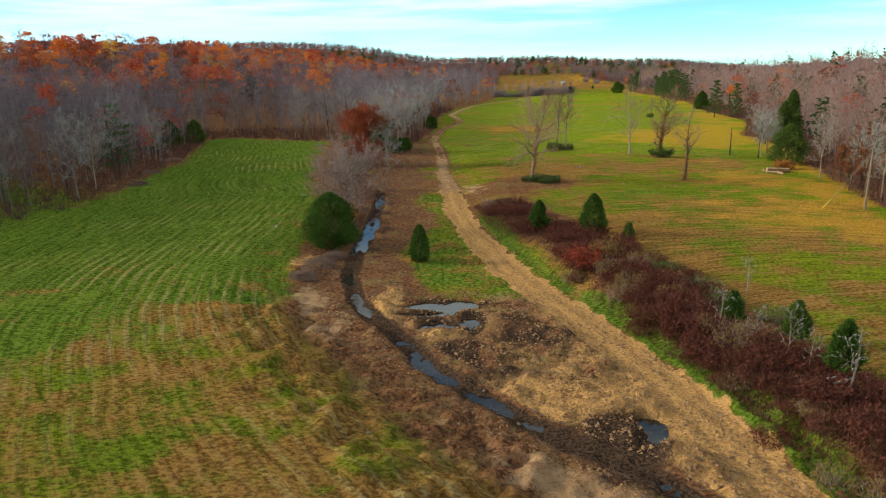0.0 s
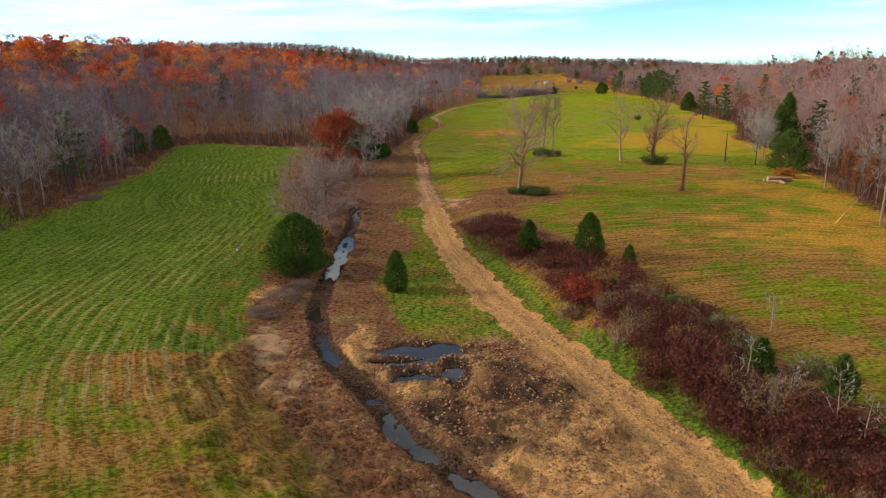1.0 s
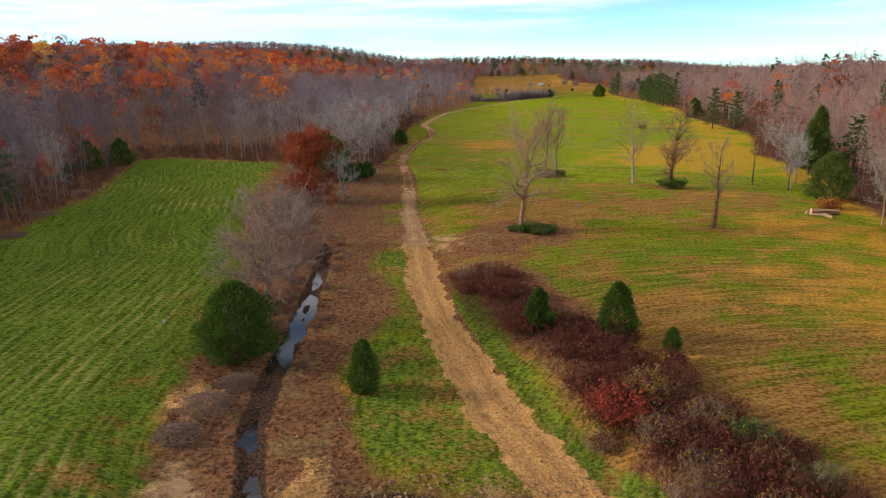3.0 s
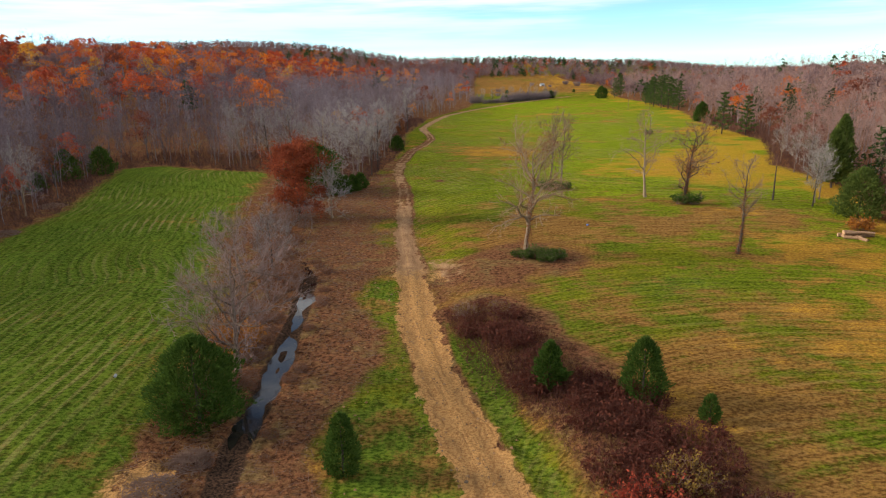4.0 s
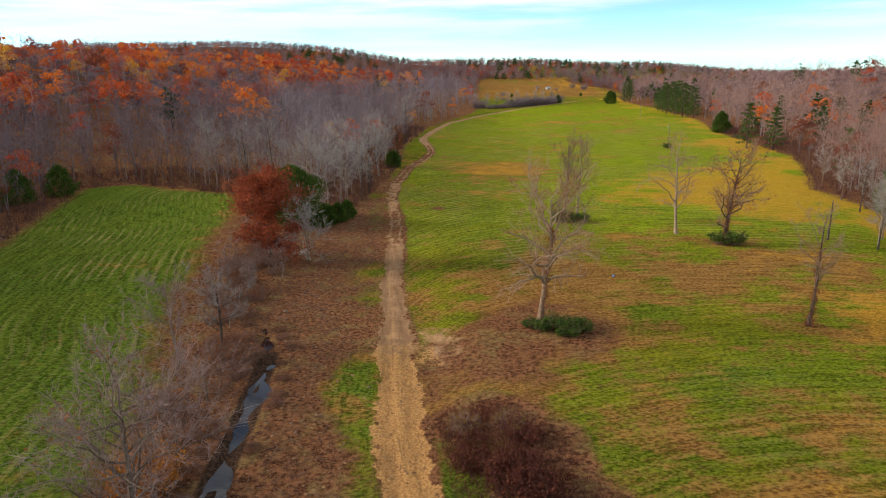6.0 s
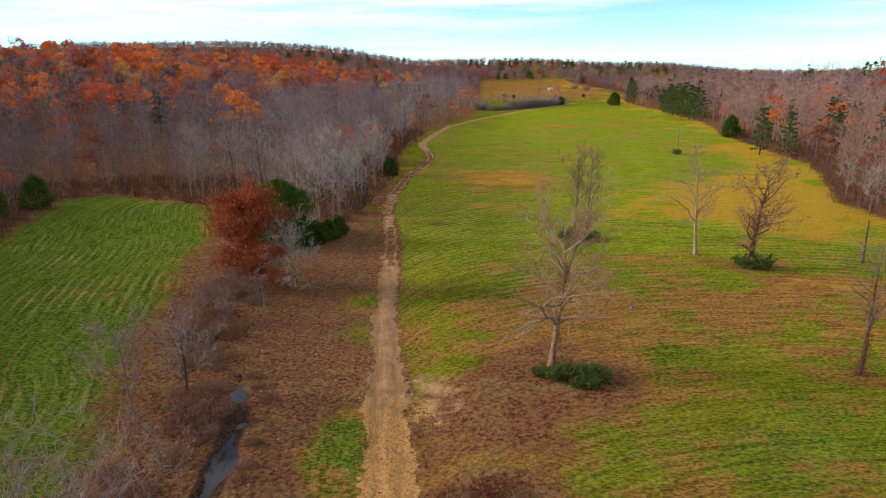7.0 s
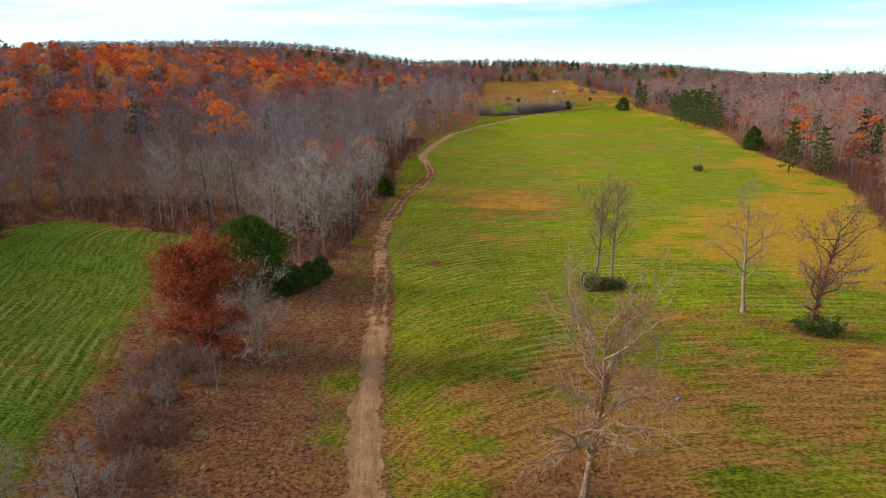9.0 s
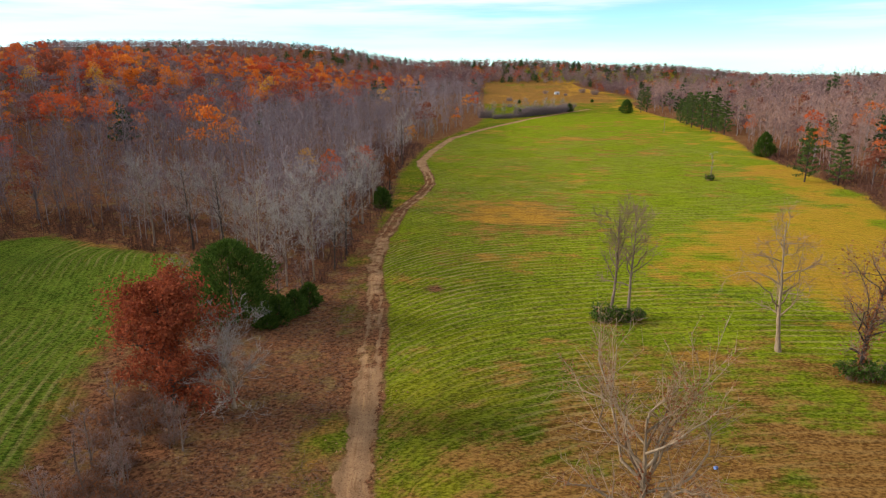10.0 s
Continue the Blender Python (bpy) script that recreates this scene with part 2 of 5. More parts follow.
    height = s.math("ADD", s.math("MULTIPLY", fine, 0.7), s.math("ADD", s.math("MULTIPLY", grit, 0.35), s.math("MULTIPLY", dry, 0.5)))
    s.bump(height, 1.0, 0.3)
    return s.mat


def water_material():
    s = Shader("water", 0.06, 0.5)
    p = s.coords("Object")
    s.color(s.mix(s.noise(0.8, 3.0, p), (0.012, 0.010, 0.009), (0.035, 0.026, 0.02)))
    s.bump(s.noise(2.5, 3.0, p), 0.08, 0.05)
    return s.mat


GROUND, WATER = ground_material(), water_material()


def plain_material(name, dark, light, rough=0.7, scale=6.0, stretch=(1, 1, 1), spec=0.3):
    s = Shader(name, rough, spec)
    n = s.noise(scale, 5.0, s.coords("Object", stretch))
    s.color(s.mix(s.step(n, 0.3, 0.7), dark, light))
    s.bump(n, 0.4, 0.02)
    return s.mat


POLE_WOOD = plain_material("pole_wood", (0.16, 0.10, 0.06), (0.34, 0.23, 0.14), 0.85, 5.0, (4, 4, 0.4))
LOG_BARK = plain_material("log_bark", (0.24, 0.12, 0.06), (0.52, 0.31, 0.17), 0.9, 5.0)
LOG_END = plain_material("log_end", (0.46, 0.26, 0.13), (0.66, 0.42, 0.24), 0.85, 8.0)
STONE = plain_material("stone", (0.14, 0.085, 0.05), (0.30, 0.20, 0.12), 0.9, 3.0)
CLOD = plain_material("clod", (0.17, 0.085, 0.04), (0.46, 0.25, 0.11), 0.95, 3.0)
YELLOW = plain_material("yellow_plastic", (0.55, 0.36, 0.03), (0.75, 0.52, 0.05), 0.5, 4.0)
BLUE_PLASTIC = plain_material("blue_plastic", (0.10, 0.2, 0.5), (0.3, 0.42, 0.75), 0.4, 4.0)
STEEL = plain_material("steel_wire", (0.3, 0.3, 0.3), (0.45, 0.45, 0.45), 0.45, 9.0)
WHITE_PAINT = plain_material("white_paint", (0.62, 0.6, 0.56), (0.8, 0.79, 0.76), 0.7, 1.5)
ROOF_TIN = plain_material("roof_tin", (0.35, 0.34, 0.34), (0.55, 0.54, 0.53), 0.5, 1.2)
DARK_GLASS = plain_material("dark_opening", (0.02, 0.02, 0.02), (0.04, 0.04, 0.045), 0.3, 2.0)
DRIFTWOOD = plain_material("dead_wood", (0.30, 0.26, 0.22), (0.62, 0.56, 0.48), 0.9, 5.0)


# ---- plan of the valley ----
TRACK = [(22, 25), (21, 40), (20.5, 48.6), (19.7, 55), (17.5, 65), (13.5, 78), (8.8, 91), (6.6, 101), (4.3, 111), (2.6, 123), (1.6, 139),
         (0.1, 158), (-0.4, 175), (-1.2, 193), (-3.3, 216), (-3.2, 234.6), (-1.1, 260.6), (2.7, 277.7), (4.9, 294), (4.4, 306), (2.9, 320.5), (1.4, 338), (4.9, 366),
         (13.3, 413), (31.4, 459), (63, 525), (92, 573), (116, 610)]
CREEK = [(23, 36), (18, 45), (15.4, 49.0), (13.0, 52.2), (9.6, 54.8), (7, 57.8), (3.7, 61.7), (0.2, 66.7), (-2.2, 71.5), (-5.2, 76.4),
         (-7.8, 82.2), (-9.7, 90), (-10.1, 100), (-9.9, 112), (-10.2, 125), (-11, 138), (-13.7, 147), (-17, 152.5), (-18.3, 161), (-22, 176), (-26, 196), (-36, 225)]
THICKET = [(8.6, 122), (11.5, 113), (17.2, 99), (20.2, 88), (21.2, 81), (22.8, 73), (25, 64), (26.6, 54), (28.5, 42)]
# wet hollows beside the creek: middle and half widths
POOLS = [(1.3, 80.5, 2.9, 1.25), (-0.1, 78.2, 2.3, 0.5), (0.9, 75.2, 1.3, 0.8), (4.0, 75.9, 0.9, 1.7)]
WOODS_L = [(-3000, -300), (-120, -300), (-78, 30), (-70, 90), (-66, 114), (-61, 128), (-66, 180), (-79, 234), (-68, 241), (-45, 229), (-31, 224), (-21, 213),
           (-11.5, 208), (-8, 238), (-6.5, 275), (-7, 312), (1, 390), (26, 484), (36, 560), (44, 700), (54, 850), (60, 900), (60, 3200), (-3000, 3200)]
WOODS_R = [(3000, -300), (120, -300), (80, 30), (70, 92), (67.5, 118), (74, 143), (77, 158), (88, 184), (89, 218), (104, 250), (112, 272),
           (116, 307), (121, 350), (130, 385), (137, 412), (140, 440), (143, 478), (148, 500), (146, 540), (152, 606), (172, 700), (190, 770), (176, 800), (160, 850), (158, 890), (3000, 890)]


def smooth(a, b, v):
    u = np.clip((v - a) / (b - a), 0, 1)
    return u * u * (3 - 2 * u)


def line_distance(px, py, line):
    """Distance to a polyline, the side (positive to its right as it runs), and how far along it the nearest point lies."""
    best, side, along, run = np.full(px.shape, 1e9), np.zeros(px.shape), np.zeros(px.shape), 0.0
    for (ax, ay), (bx, by) in zip(line, line[1:]):
        dx, dy = bx - ax, by - ay
        n = math.hypot(dx, dy)
        u = np.clip(((px - ax) * dx + (py - ay) * dy) / n ** 2, 0, 1)
        d = np.hypot(px - ax - u * dx, py - ay - u * dy)
        near = d < best
        best = np.where(near, d, best)
        side = np.where(near, np.sign((px - ax) * dy - (py - ay) * dx), side)
        along = np.where(near, run + u * n, along)
        run += n
    return best, side, along


def inside(px, py, poly):
    """Signed distance to a polygon's edge, positive within."""
    hit = np.zeros(px.shape, bool)
    for (ax, ay), (bx, by) in zip(poly, poly[1:] + poly[:1]):
        cross = (ay > py) != (by > py)
        at = ax + (py - ay) * (bx - ax) / ((by - ay) or 1e-9)
        hit ^= cross & (px < at)
    d = line_distance(px, py, poly + poly[:1])[0]
    return np.where(hit, d, -d)


LATTICE = np.random.RandomState(7).rand(256, 256)


def value_noise(px, py, size):
    u, v = np.asarray(px) / size, np.asarray(py) / size
    i, j = np.floor(u).astype(int), np.floor(v).astype(int)
    a, b = u - i, v - j
    a, b = a * a * (3 - 2 * a), b * b * (3 - 2 * b)
    g = lambda m, n: LATTICE[m % 256, n % 256]
    return (g(i, j) * (1 - a) + g(i + 1, j) * a) * (1 - b) + (g(i, j + 1) * (1 - a) + g(i + 1, j + 1) * a) * b


def fractal(px, py, size):
    return (value_noise(px, py, size) * 0.55 + value_noise(px + 31, py + 17, size / 2.1) * 0.3 + value_noise(px + 7, py + 53, size / 4.3) * 0.15) - 0.5


def track_x(py):
    return np.interp(py, [p[1] for p in TRACK], [p[0] for p in TRACK])


def thicket_x(py):
    return np.interp(py, [p[1] for p in THICKET[::-1]], [p[0] for p in THICKET[::-1]])


def lay_of_land(px, py):
    """Height without small relief."""
    px, py = np.asarray(px, float), np.asarray(py, float)
    dl, dr = inside(px, py, WOODS_L), inside(px, py, WOODS_R)
    cd, side, _ = line_distance(px, py, CREEK)
    z = -0.014 * np.maximum(0, py - 200) * (1 - smooth(700, 1200, py) * 0.3)
    low = -0.8 + 0.75 * smooth(80, 135, py)
    away = smooth(160, 185, py)
    left = smooth(3, 15, cd) * (side < 0)
    right = smooth(2.5, 9, px - track_x(py)) * (1 - 0.55 * smooth(130, 180, py))
    floor = np.where(side < 0, low * (1 - left) + 0.9 * left, low * (1 - right) + 1.0 * right)
    z = z + floor * (1 - away) + away * 0.25
    reach = 1 - smooth(-90, 250, px) * 0.62
    z = z + (30 * reach * smooth(0, 240, dl) - 34 * smooth(235, 400, dl)) * (1 - smooth(690, 950, py)) + 2.0 * smooth(0, 30, dl)
    z = z + 7 * smooth(2, 50, dl) * (1 - smooth(140, 240, py)) * (px < 0)
    z = z + (6.5 + 4.5 * smooth(230, 380, py)) * smooth(0, 130, dr) * (1 - smooth(520, 800, py)) + 3.0 * smooth(0, 200, dr)
    z = z + 6 * smooth(690, 860, py) * smooth(-40, 60, px) * (1 - smooth(140, 260, px))
    z = z + (20 + 33 * (1 - smooth(-300, 40, px)) + 6 * np.exp(-((px + 130) / 90) ** 2)) * smooth(800, 1090, py) * (1 - 0.72 * smooth(290, 480, px)) - 70 * smooth(1130, 2000, py)
    return z


def ground_height(px, py):
    px, py = np.asarray(px, float), np.asarray(py, float)
    z = lay_of_land(px, py)
    cd, side, _ = line_distance(px, py, CREEK)
    td, _, _ = line_distance(px, py, TRACK)
    near = 1 - smooth(150, 190, py)
    wob = fractal(px, py, 3.0)
    cd = np.abs(cd + (1.7 + 1.6 * smooth(92, 104, py)) * fractal(px + 40, py, 5.0) + 1.7 * (1 - smooth(84, 100, py)) * fractal(px + 11, py, 1.7))
    wide = np.interp(py, [40, 48, 55, 58, 62, 66, 71, 75, 82, 96, 118, 128, 144, 152, 160], [-0.5, -0.55, -0.5, -0.1, 0.4, -0.05, -0.3, 0.1, 0.0, 0.14, 0.12, 0.0, -0.05, -0.6, -0.9]) + 0.22 * np.sin(py * 0.31)
    z = z - (0.62 - 0.1 * smooth(140, 170, py)) * (1 - smooth(wide - 0.3, wide + 1.15, cd + wob * 1.6)) * (1 - smooth(165, 200, py))
    soak = 0.42 * wob + 0.5 * fractal(px, py, 1.3)
    pool = np.minimum.reduce([np.hypot((px - ax) / rx, (py - ay) / ry) for ax, ay, rx, ry in POOLS]) + 2.2 * soak
    z = z + (np.minimum(z, -0.9) - z) * (1 - smooth(1.2, 3.2, pool + 1.2 * soak))
    z = z - 0.4 * (1 - smooth(0.5, 1.5, pool + 1.6 * soak))
    rough = (1 - smooth(70, 92, py)) * smooth(0.5, 2.5, cd) * (1 - smooth(12, 18, cd)) * smooth(1.2, 3.0, td) * smooth(0.8, 1.8, pool)
    z = z + rough * (0.26 + 1.25 * fractal(px, py, 2.8) + 1.35 * fractal(px + 90, py, 1.15))
    z = z + 0.16 * fractal(px, py, 9.0) + 0.05 * fractal(px, py, 1.2)
    puddle = np.hypot(px - 15.6, (py - 57.2) / 1.5) + 2.2 * fractal(px, py, 1.5)
    z = z + (np.minimum(z, -1.25) - z) * (1 - smooth(0.5, 1.5, puddle))
    rut = np.exp(-((td - 0.85) / 0.3) ** 2) + 0.5 * np.exp(-((td - 2.2) / 0.35) ** 2)
    z = z - 0.10 * rut
    half = np.interp(py, [40, 70, 85, 110, 135, 150, 170], [2.4, 2.5, 2.3, 2.1, 1.9, 1.5, 1.25])
    z = z + 0.3 * np.exp(-((td - half - 0.2) / 0.4) ** 2) * (1 - smooth(120, 165, py)) * np.clip(0.5 + 1.8 * fractal(px, py, 1.6), 0, 1)
    heap = np.exp(-(((px + 14.6) / 2.7) ** 2 + ((py - 94.5) / 4.6) ** 2)) + 0.7 * np.exp(-(((px + 4.4) / 1.6) ** 2 + ((py - 81) / 5.0) ** 2))
    z = z + heap * (0.35 + 1.6 * fractal(px, py, 1.1))
    return z


def zones(px, py):
    """What covers the ground: weights from 0 to 1, the count of mown rows, and sunlight painted on the right field."""
    dl, dr = inside(px, py, WOODS_L), inside(px, py, WOODS_R)
    cd, cs, ca = line_distance(px, py, CREEK)
    td, ts, ta = line_distance(px, py, TRACK)
    kd, _, _ = line_distance(px, py, THICKET)
    tx = track_x(py)
    bound = np.interp(py, [30, 45, 60, 75, 90, 105, 130, 150, 180, 215, 235], [14, 9, -2, -11, -18, -18, -18, -24, -30, -31, -37])
    n1, n2 = fractal(px, py, 26.0), fractal(px + 200, py, 11.0)
    left = smooth(-2, 6, bound - px + 5 * n2) * (1 - smooth(-7, 1, dl))
    right = smooth(np.interp(py, [120, 150], [1.8, 0.9]), np.interp(py, [120, 150], [3.2, 2.0]), px - tx + 2.0 * n2) * (1 - smooth(-6, 2, dr)) * (1 - smooth(-5, 2, dl)) * smooth(3.0, 7.5, np.where(py < 132, kd + 7 * n2, 9))
    verge = smooth(1.9, 2.7, px - tx) * (1 - smooth(4.6, 6.4, px - tx + 5 * n2)) * (1 - smooth(112, 128, py)) * (0.95 + 1.2 * n2)
    plot = smooth(1.2, 2.4, tx - px) * smooth(5.5, 9, cd + 6 * n2) * smooth(76, 85, py + 8 * n2) * (1 - smooth(126, 150, py)) * (0.95 + 1.3 * n2 + 0.8 * fractal(px + 17, py, 3.0))
    strip = np.exp(-((tx - px - 3.0) / 3.6) ** 2) * smooth(112, 130, py) * (1 - smooth(215, 232, py)) * (0.42 + 1.9 * n2 + 1.2 * fractal(px + 61, py, 5.0))
    past = smooth(222, 250, py) * (1 - smooth(880, 930, py)) * (1 - smooth(-6, 1, dl)) * (1 - smooth(-6, 1, dr)) * smooth(1.0, 2.0, td)
    grass = np.clip(np.maximum.reduce([left, right, verge, plot, strip, past]), 0, 1)
    tree = np.exp(-(((px - 17) / 8) ** 2 + ((py - 140) / 8) ** 2))
    bare = np.clip(1.0 * np.exp(-(((px - 9.5) / 7.5) ** 2 + ((py - 136) / 12) ** 2)) + 0.85 * np.exp(-(((px - 18) / 9) ** 2 + ((py - 139) / 8) ** 2)) + 1.6 * n2 + 1.2 * fractal(px + 77, py, 4.0) - 0.1, 0, 0.85) * (np.hypot(px - 13, py - 138) < 24)
    grass = grass * (1 - 0.9 * bare * (px > tx) * (py < 160)) * (1 - 0.95 * np.exp(-(((px - 6.4) / 1.5) ** 2 + ((py - 204) / 1.9) ** 2)))
    band = np.exp(-((py - 160 - 0.1 * (px - 30)) / 6.5) ** 2) * smooth(12, 24, px) * (1 - smooth(60, 75, px))
    tan_l = np.exp(-((py - 246) / 22) ** 2 - ((px - 22) / 13) ** 2)
    worn = left * (1 - smooth(50, 84, py - 0.45 * px - 12)) * 0.42
    inner = left * (1 - smooth(0, 9, bound - px)) * 0.45
    close = right * (1 - smooth(150, 190, py))
    n3 = fractal(px + 320, py + 90, 18.0)
    cool = np.exp(-(((px - 13) / 9) ** 2 + ((py - 198) / 13) ** 2)) + 0.9 * np.exp(-(((px - 31) / 13) ** 2 + ((py - 128) / 7) ** 2)) + 0.8 * np.exp(-(((px - 47) / 14) ** 2 + ((py - 200) / 12) ** 2))
    foot = np.exp(-(((px - 50) / 7) ** 2 + ((py - 177) / 5) ** 2)) + 0.8 * np.exp(-(((px - 30) / 5) ** 2 + ((py - 191) / 4) ** 2))
    dry = 0.28 + 0.22 * close + 0.10 * right - 0.5 * right * cool + 0.45 * foot * right + right * (0.5 * np.exp(-(((px - 16) / 10) ** 2 + ((py - 147) / 12) ** 2)) + 0.35 * np.exp(-(((px - 30) / 16) ** 2 + ((py - 158) / 8) ** 2)) - 0.2 * np.exp(-(((px - 6) / 3.5) ** 2 + ((py - 153) / 7) ** 2)) - 0.2 * smooth(172, 190, py)) + (1.25 - 0.45 * close) * n1 + 1.0 * n2 + 0.7 * right * n3 + 1.1 * close * fractal(px + 55, py, 5.0) - 0.5 * verge - 0.25 * plot + 0.75 * tree + 0.38 * band + 0.95 * tan_l + worn + inner + 0.3 * (right * (py < 128)) * np.exp(-(kd - 5) / 6)
    dry = dry + right * (0.44 + 0.16 * close - dry) * 0.15
    dry = dry - 0.45 * left * smooth(80, 110, py) - 0.12 * past * (py > 240) + 0.9 * past * smooth(600, 760, py) * (1 - smooth(150, 200, px))
    dry = dry - 0.22 * ((px > tx) & (px < thicket_x(py)) & (py < 122))
    edge_r = np.exp(-(np.maximum(0, -dr - 1) / (9 + 7 * smooth(150, 200, py))) ** 2) * (dr < 1) * smooth(40, 110, py) * np.clip(0.62 + 1.6 * n2 + 1.0 * n3, 0, 1.1)
    glow = 1.6 * np.exp(-(((px - 82) / 28) ** 2 + ((py - 222) / 28) ** 2)) + 0.42 * np.exp(-((px - 60) / 18) ** 2 - ((py - 128) / 34) ** 2) + 0.25 * np.exp(-((px - 112) / 50) ** 2 - ((py - 830) / 60) ** 2)
    orange = np.clip(1.15 * edge_r + glow + 1.0 * n1 + 0.8 * n2 + 0.05 + 0.6 * tan_l, 0, 1) * (1 - 0.8 * left) * (1 - 0.9 * np.clip(np.maximum(verge, plot), 0, 1))
    td = np.abs(td + (1.5 * fractal(px, py, 2.2) + 1.0 * fractal(px + 9, py, 0.9)) * smooth(0.4, 1.2, td))
    half = np.interp(py, [40, 70, 85, 110, 135, 150, 170, 200, 300, 500], [2.4, 2.5, 2.3, 2.1, 1.9, 1.5, 1.25, 1.2, 1.2, 1.0])
    dirt = 1 - smooth(half - 0.7, half + 0.5, td)
    beyond = smooth(295, 335, py)
    twin = np.maximum(np.exp(-((td - 0.85) / 0.34) ** 2), 0.5 - 0.3 * smooth(200, 300, py) + n2)
    dirt = np.where(py > 165, dirt * (1 - smooth(165, 185, py) * (1 - twin)), dirt)
    dirt = dirt * (1 - beyond) + beyond * np.exp(-(td / 1.7) ** 2)
    digs = smooth(0.8, 2.2, cd) * (cs > 0) * (1 - smooth(74, 88, py - 0.25 * px)) * (px < tx)
    spoil = 1.2 * np.exp(-(((px + 4.4) / 1.9) ** 2 + ((py - 81) / 6.5) ** 2)) + 0.9 * np.exp(-(((px + 14.6) / 3.2) ** 2 + ((py - 94.5) / 5.2) ** 2)) + 0.5 * n2
    apron = np.exp(-((px - tx - 4.0) / 3.5) ** 2 - ((py - 139) / 8) ** 2) * 0.6
    bank = (cs < 0) * np.exp(-((cd - 4.5) / 3.5) ** 2) * (1 - smooth(78, 96, py)) * (0.42 + 1.3 * n2)
    dirt = np.clip(np.maximum.reduce([dirt, digs * (0.72 + 1.6 * n2 + 0.4 * n1), spoil * 0.72, apron, bank]), 0, 1)
    pool = np.minimum.reduce([np.hypot((px - ax) / rx, (py - ay) / ry) for ax, ay, rx, ry in POOLS])
    mud = np.maximum.reduce([(1 - smooth(0.5, 1.7, cd)) * (1 - smooth(128, 150, py)), 0.95 * (1 - smooth(0.9, 2.2, pool)),
                             digs * np.clip(0.26 - 1.5 * n2, 0, 0.7), 0.95 * np.exp(-(((px - 12.9) / 4.8) ** 2 + ((py - 54.8) / 4.8) ** 2))])
    mud = mud * (1 - dirt * (td < half))
    rut = np.exp(-((td - 0.95) / 0.35) ** 2) * (py < 260)

    # mown rows: along the creek in the left field, across the valley in the right one
    row_left = np.where(cs < 0, cd / 1.4, px / 1.6)
    rim = np.minimum(np.where(px > tx, td, 99), -dr - 2)
    row_right = (py - 0.06 * px + 0.0016 * (px - 35) ** 2 + 16 * np.exp(-np.maximum(rim, 0) / 9)) / 1.65
    row = np.where(px < tx, row_left, row_right)
    calm = 1 - 0.65 * (1 - smooth(150, 180, py))
    amp = left * np.clip(0.24 + 0.4 * worn + 1.3 * n2 + 0.8 * n1, 0.03, 0.6) + right * calm * np.clip(0.34 + 0.9 * n2 + 0.24 * smooth(165, 200, py), 0.04, 0.75)
    amp = amp * (1 - smooth(330, 520, py))
    return {"grass": grass, "dry": dry, "orange": orange, "dirt": dirt, "mud": mud, "painted_sun": np.clip(right * (0.9 * np.exp(-(((px - 50) / 24) ** 2 + ((py - 212) / 26) ** 2)) + 0.65 * smooth(160, 205, py) + 0.5 * smooth(26, 56, px) + 0.6 * n3) * (1 - 0.85 * smooth(480, 620, py)), 0, 1), "clay": np.clip(1.1 * (td < 4) * (1 - smooth(112, 165, py)) + 1.2 * spoil + digs * (0.62 + 1.7 * n3 + 0.8 * n2), 0, 1), "rut": rut, "row": row, "row_amp": amp, "lush": np.clip(left * smooth(60, 90, py - 0.4 * px) + 0.7 * verge + 0.6 * plot + right * (0.62 * cool - 0.08 + 0.5 * n3), 0, 1), "across": td * np.where(ts == 0, 1, ts), "along": ta, "lane": np.where(px < tx, np.where(cs < 0, ca, py * 3), px)}


def ground_axis(parts):
    out = []
    for a, b, step in parts:
        out += list(np.arange(a, b, step))
    return np.array(sorted(set(np.round(out, 3))))


def build_ground():
    far = list(np.arange(170, 700, 22)) + list(700 * 1.35 ** np.arange(0, 7))
    gx = np.array([-v for v in far[::-1]] + list(ground_axis([(-160, -40, 2.2), (-40, 48, 0.42), (48, 165, 1.6)])) + far)
    gy = np.array([-600, -250, -100, -40, -10] + list(ground_axis([(10, 42, 2.0), (42, 205, 0.48), (205, 330, 1.2), (330, 620, 2.6), (620, 640, 4), (640, 1000, 10), (1000, 1200, 14)])) + list(1200 * 1.14 ** np.arange(0, 9)))
    X, Y = np.meshgrid(gx, gy)
    Z = ground_height(X, Y)
    px, py = X.ravel(), Y.ravel()
    nx, ny = len(gx), len(gy)
    idx = np.arange(nx * ny).reshape(ny, nx)
    quads = np.stack([idx[:-1, :-1], idx[:-1, 1:], idx[1:, 1:], idx[1:, :-1]], -1).reshape(-1, 4)
    me = bpy.data.meshes.new("ground")
    me.vertices.add(nx * ny)
    me.vertices.foreach_set("co", np.stack([px, py, Z.ravel()], 1).astype(np.float32).ravel())
    me.loops.add(len(quads) * 4)
    me.loops.foreach_set("vertex_index", quads.astype(np.int32).ravel())
    me.polygons.add(len(quads))
    me.polygons.foreach_set("loop_start", np.arange(0, len(quads) * 4, 4, dtype=np.int32))
    me.polygons.foreach_set("use_smooth", np.ones(len(quads), bool))
    me.update(calc_edges=True)
    me.materials.append(GROUND)

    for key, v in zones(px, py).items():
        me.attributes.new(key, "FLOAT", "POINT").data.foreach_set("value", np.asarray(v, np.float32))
    return tagged(new("ground", me), "mown valley fields with a dirt track and a creek bed", "ground", kind="structure")


def ground_at(x, y):
    return float(ground_height(np.array([float(x)]), np.array([float(y)]))[0])


build_ground()


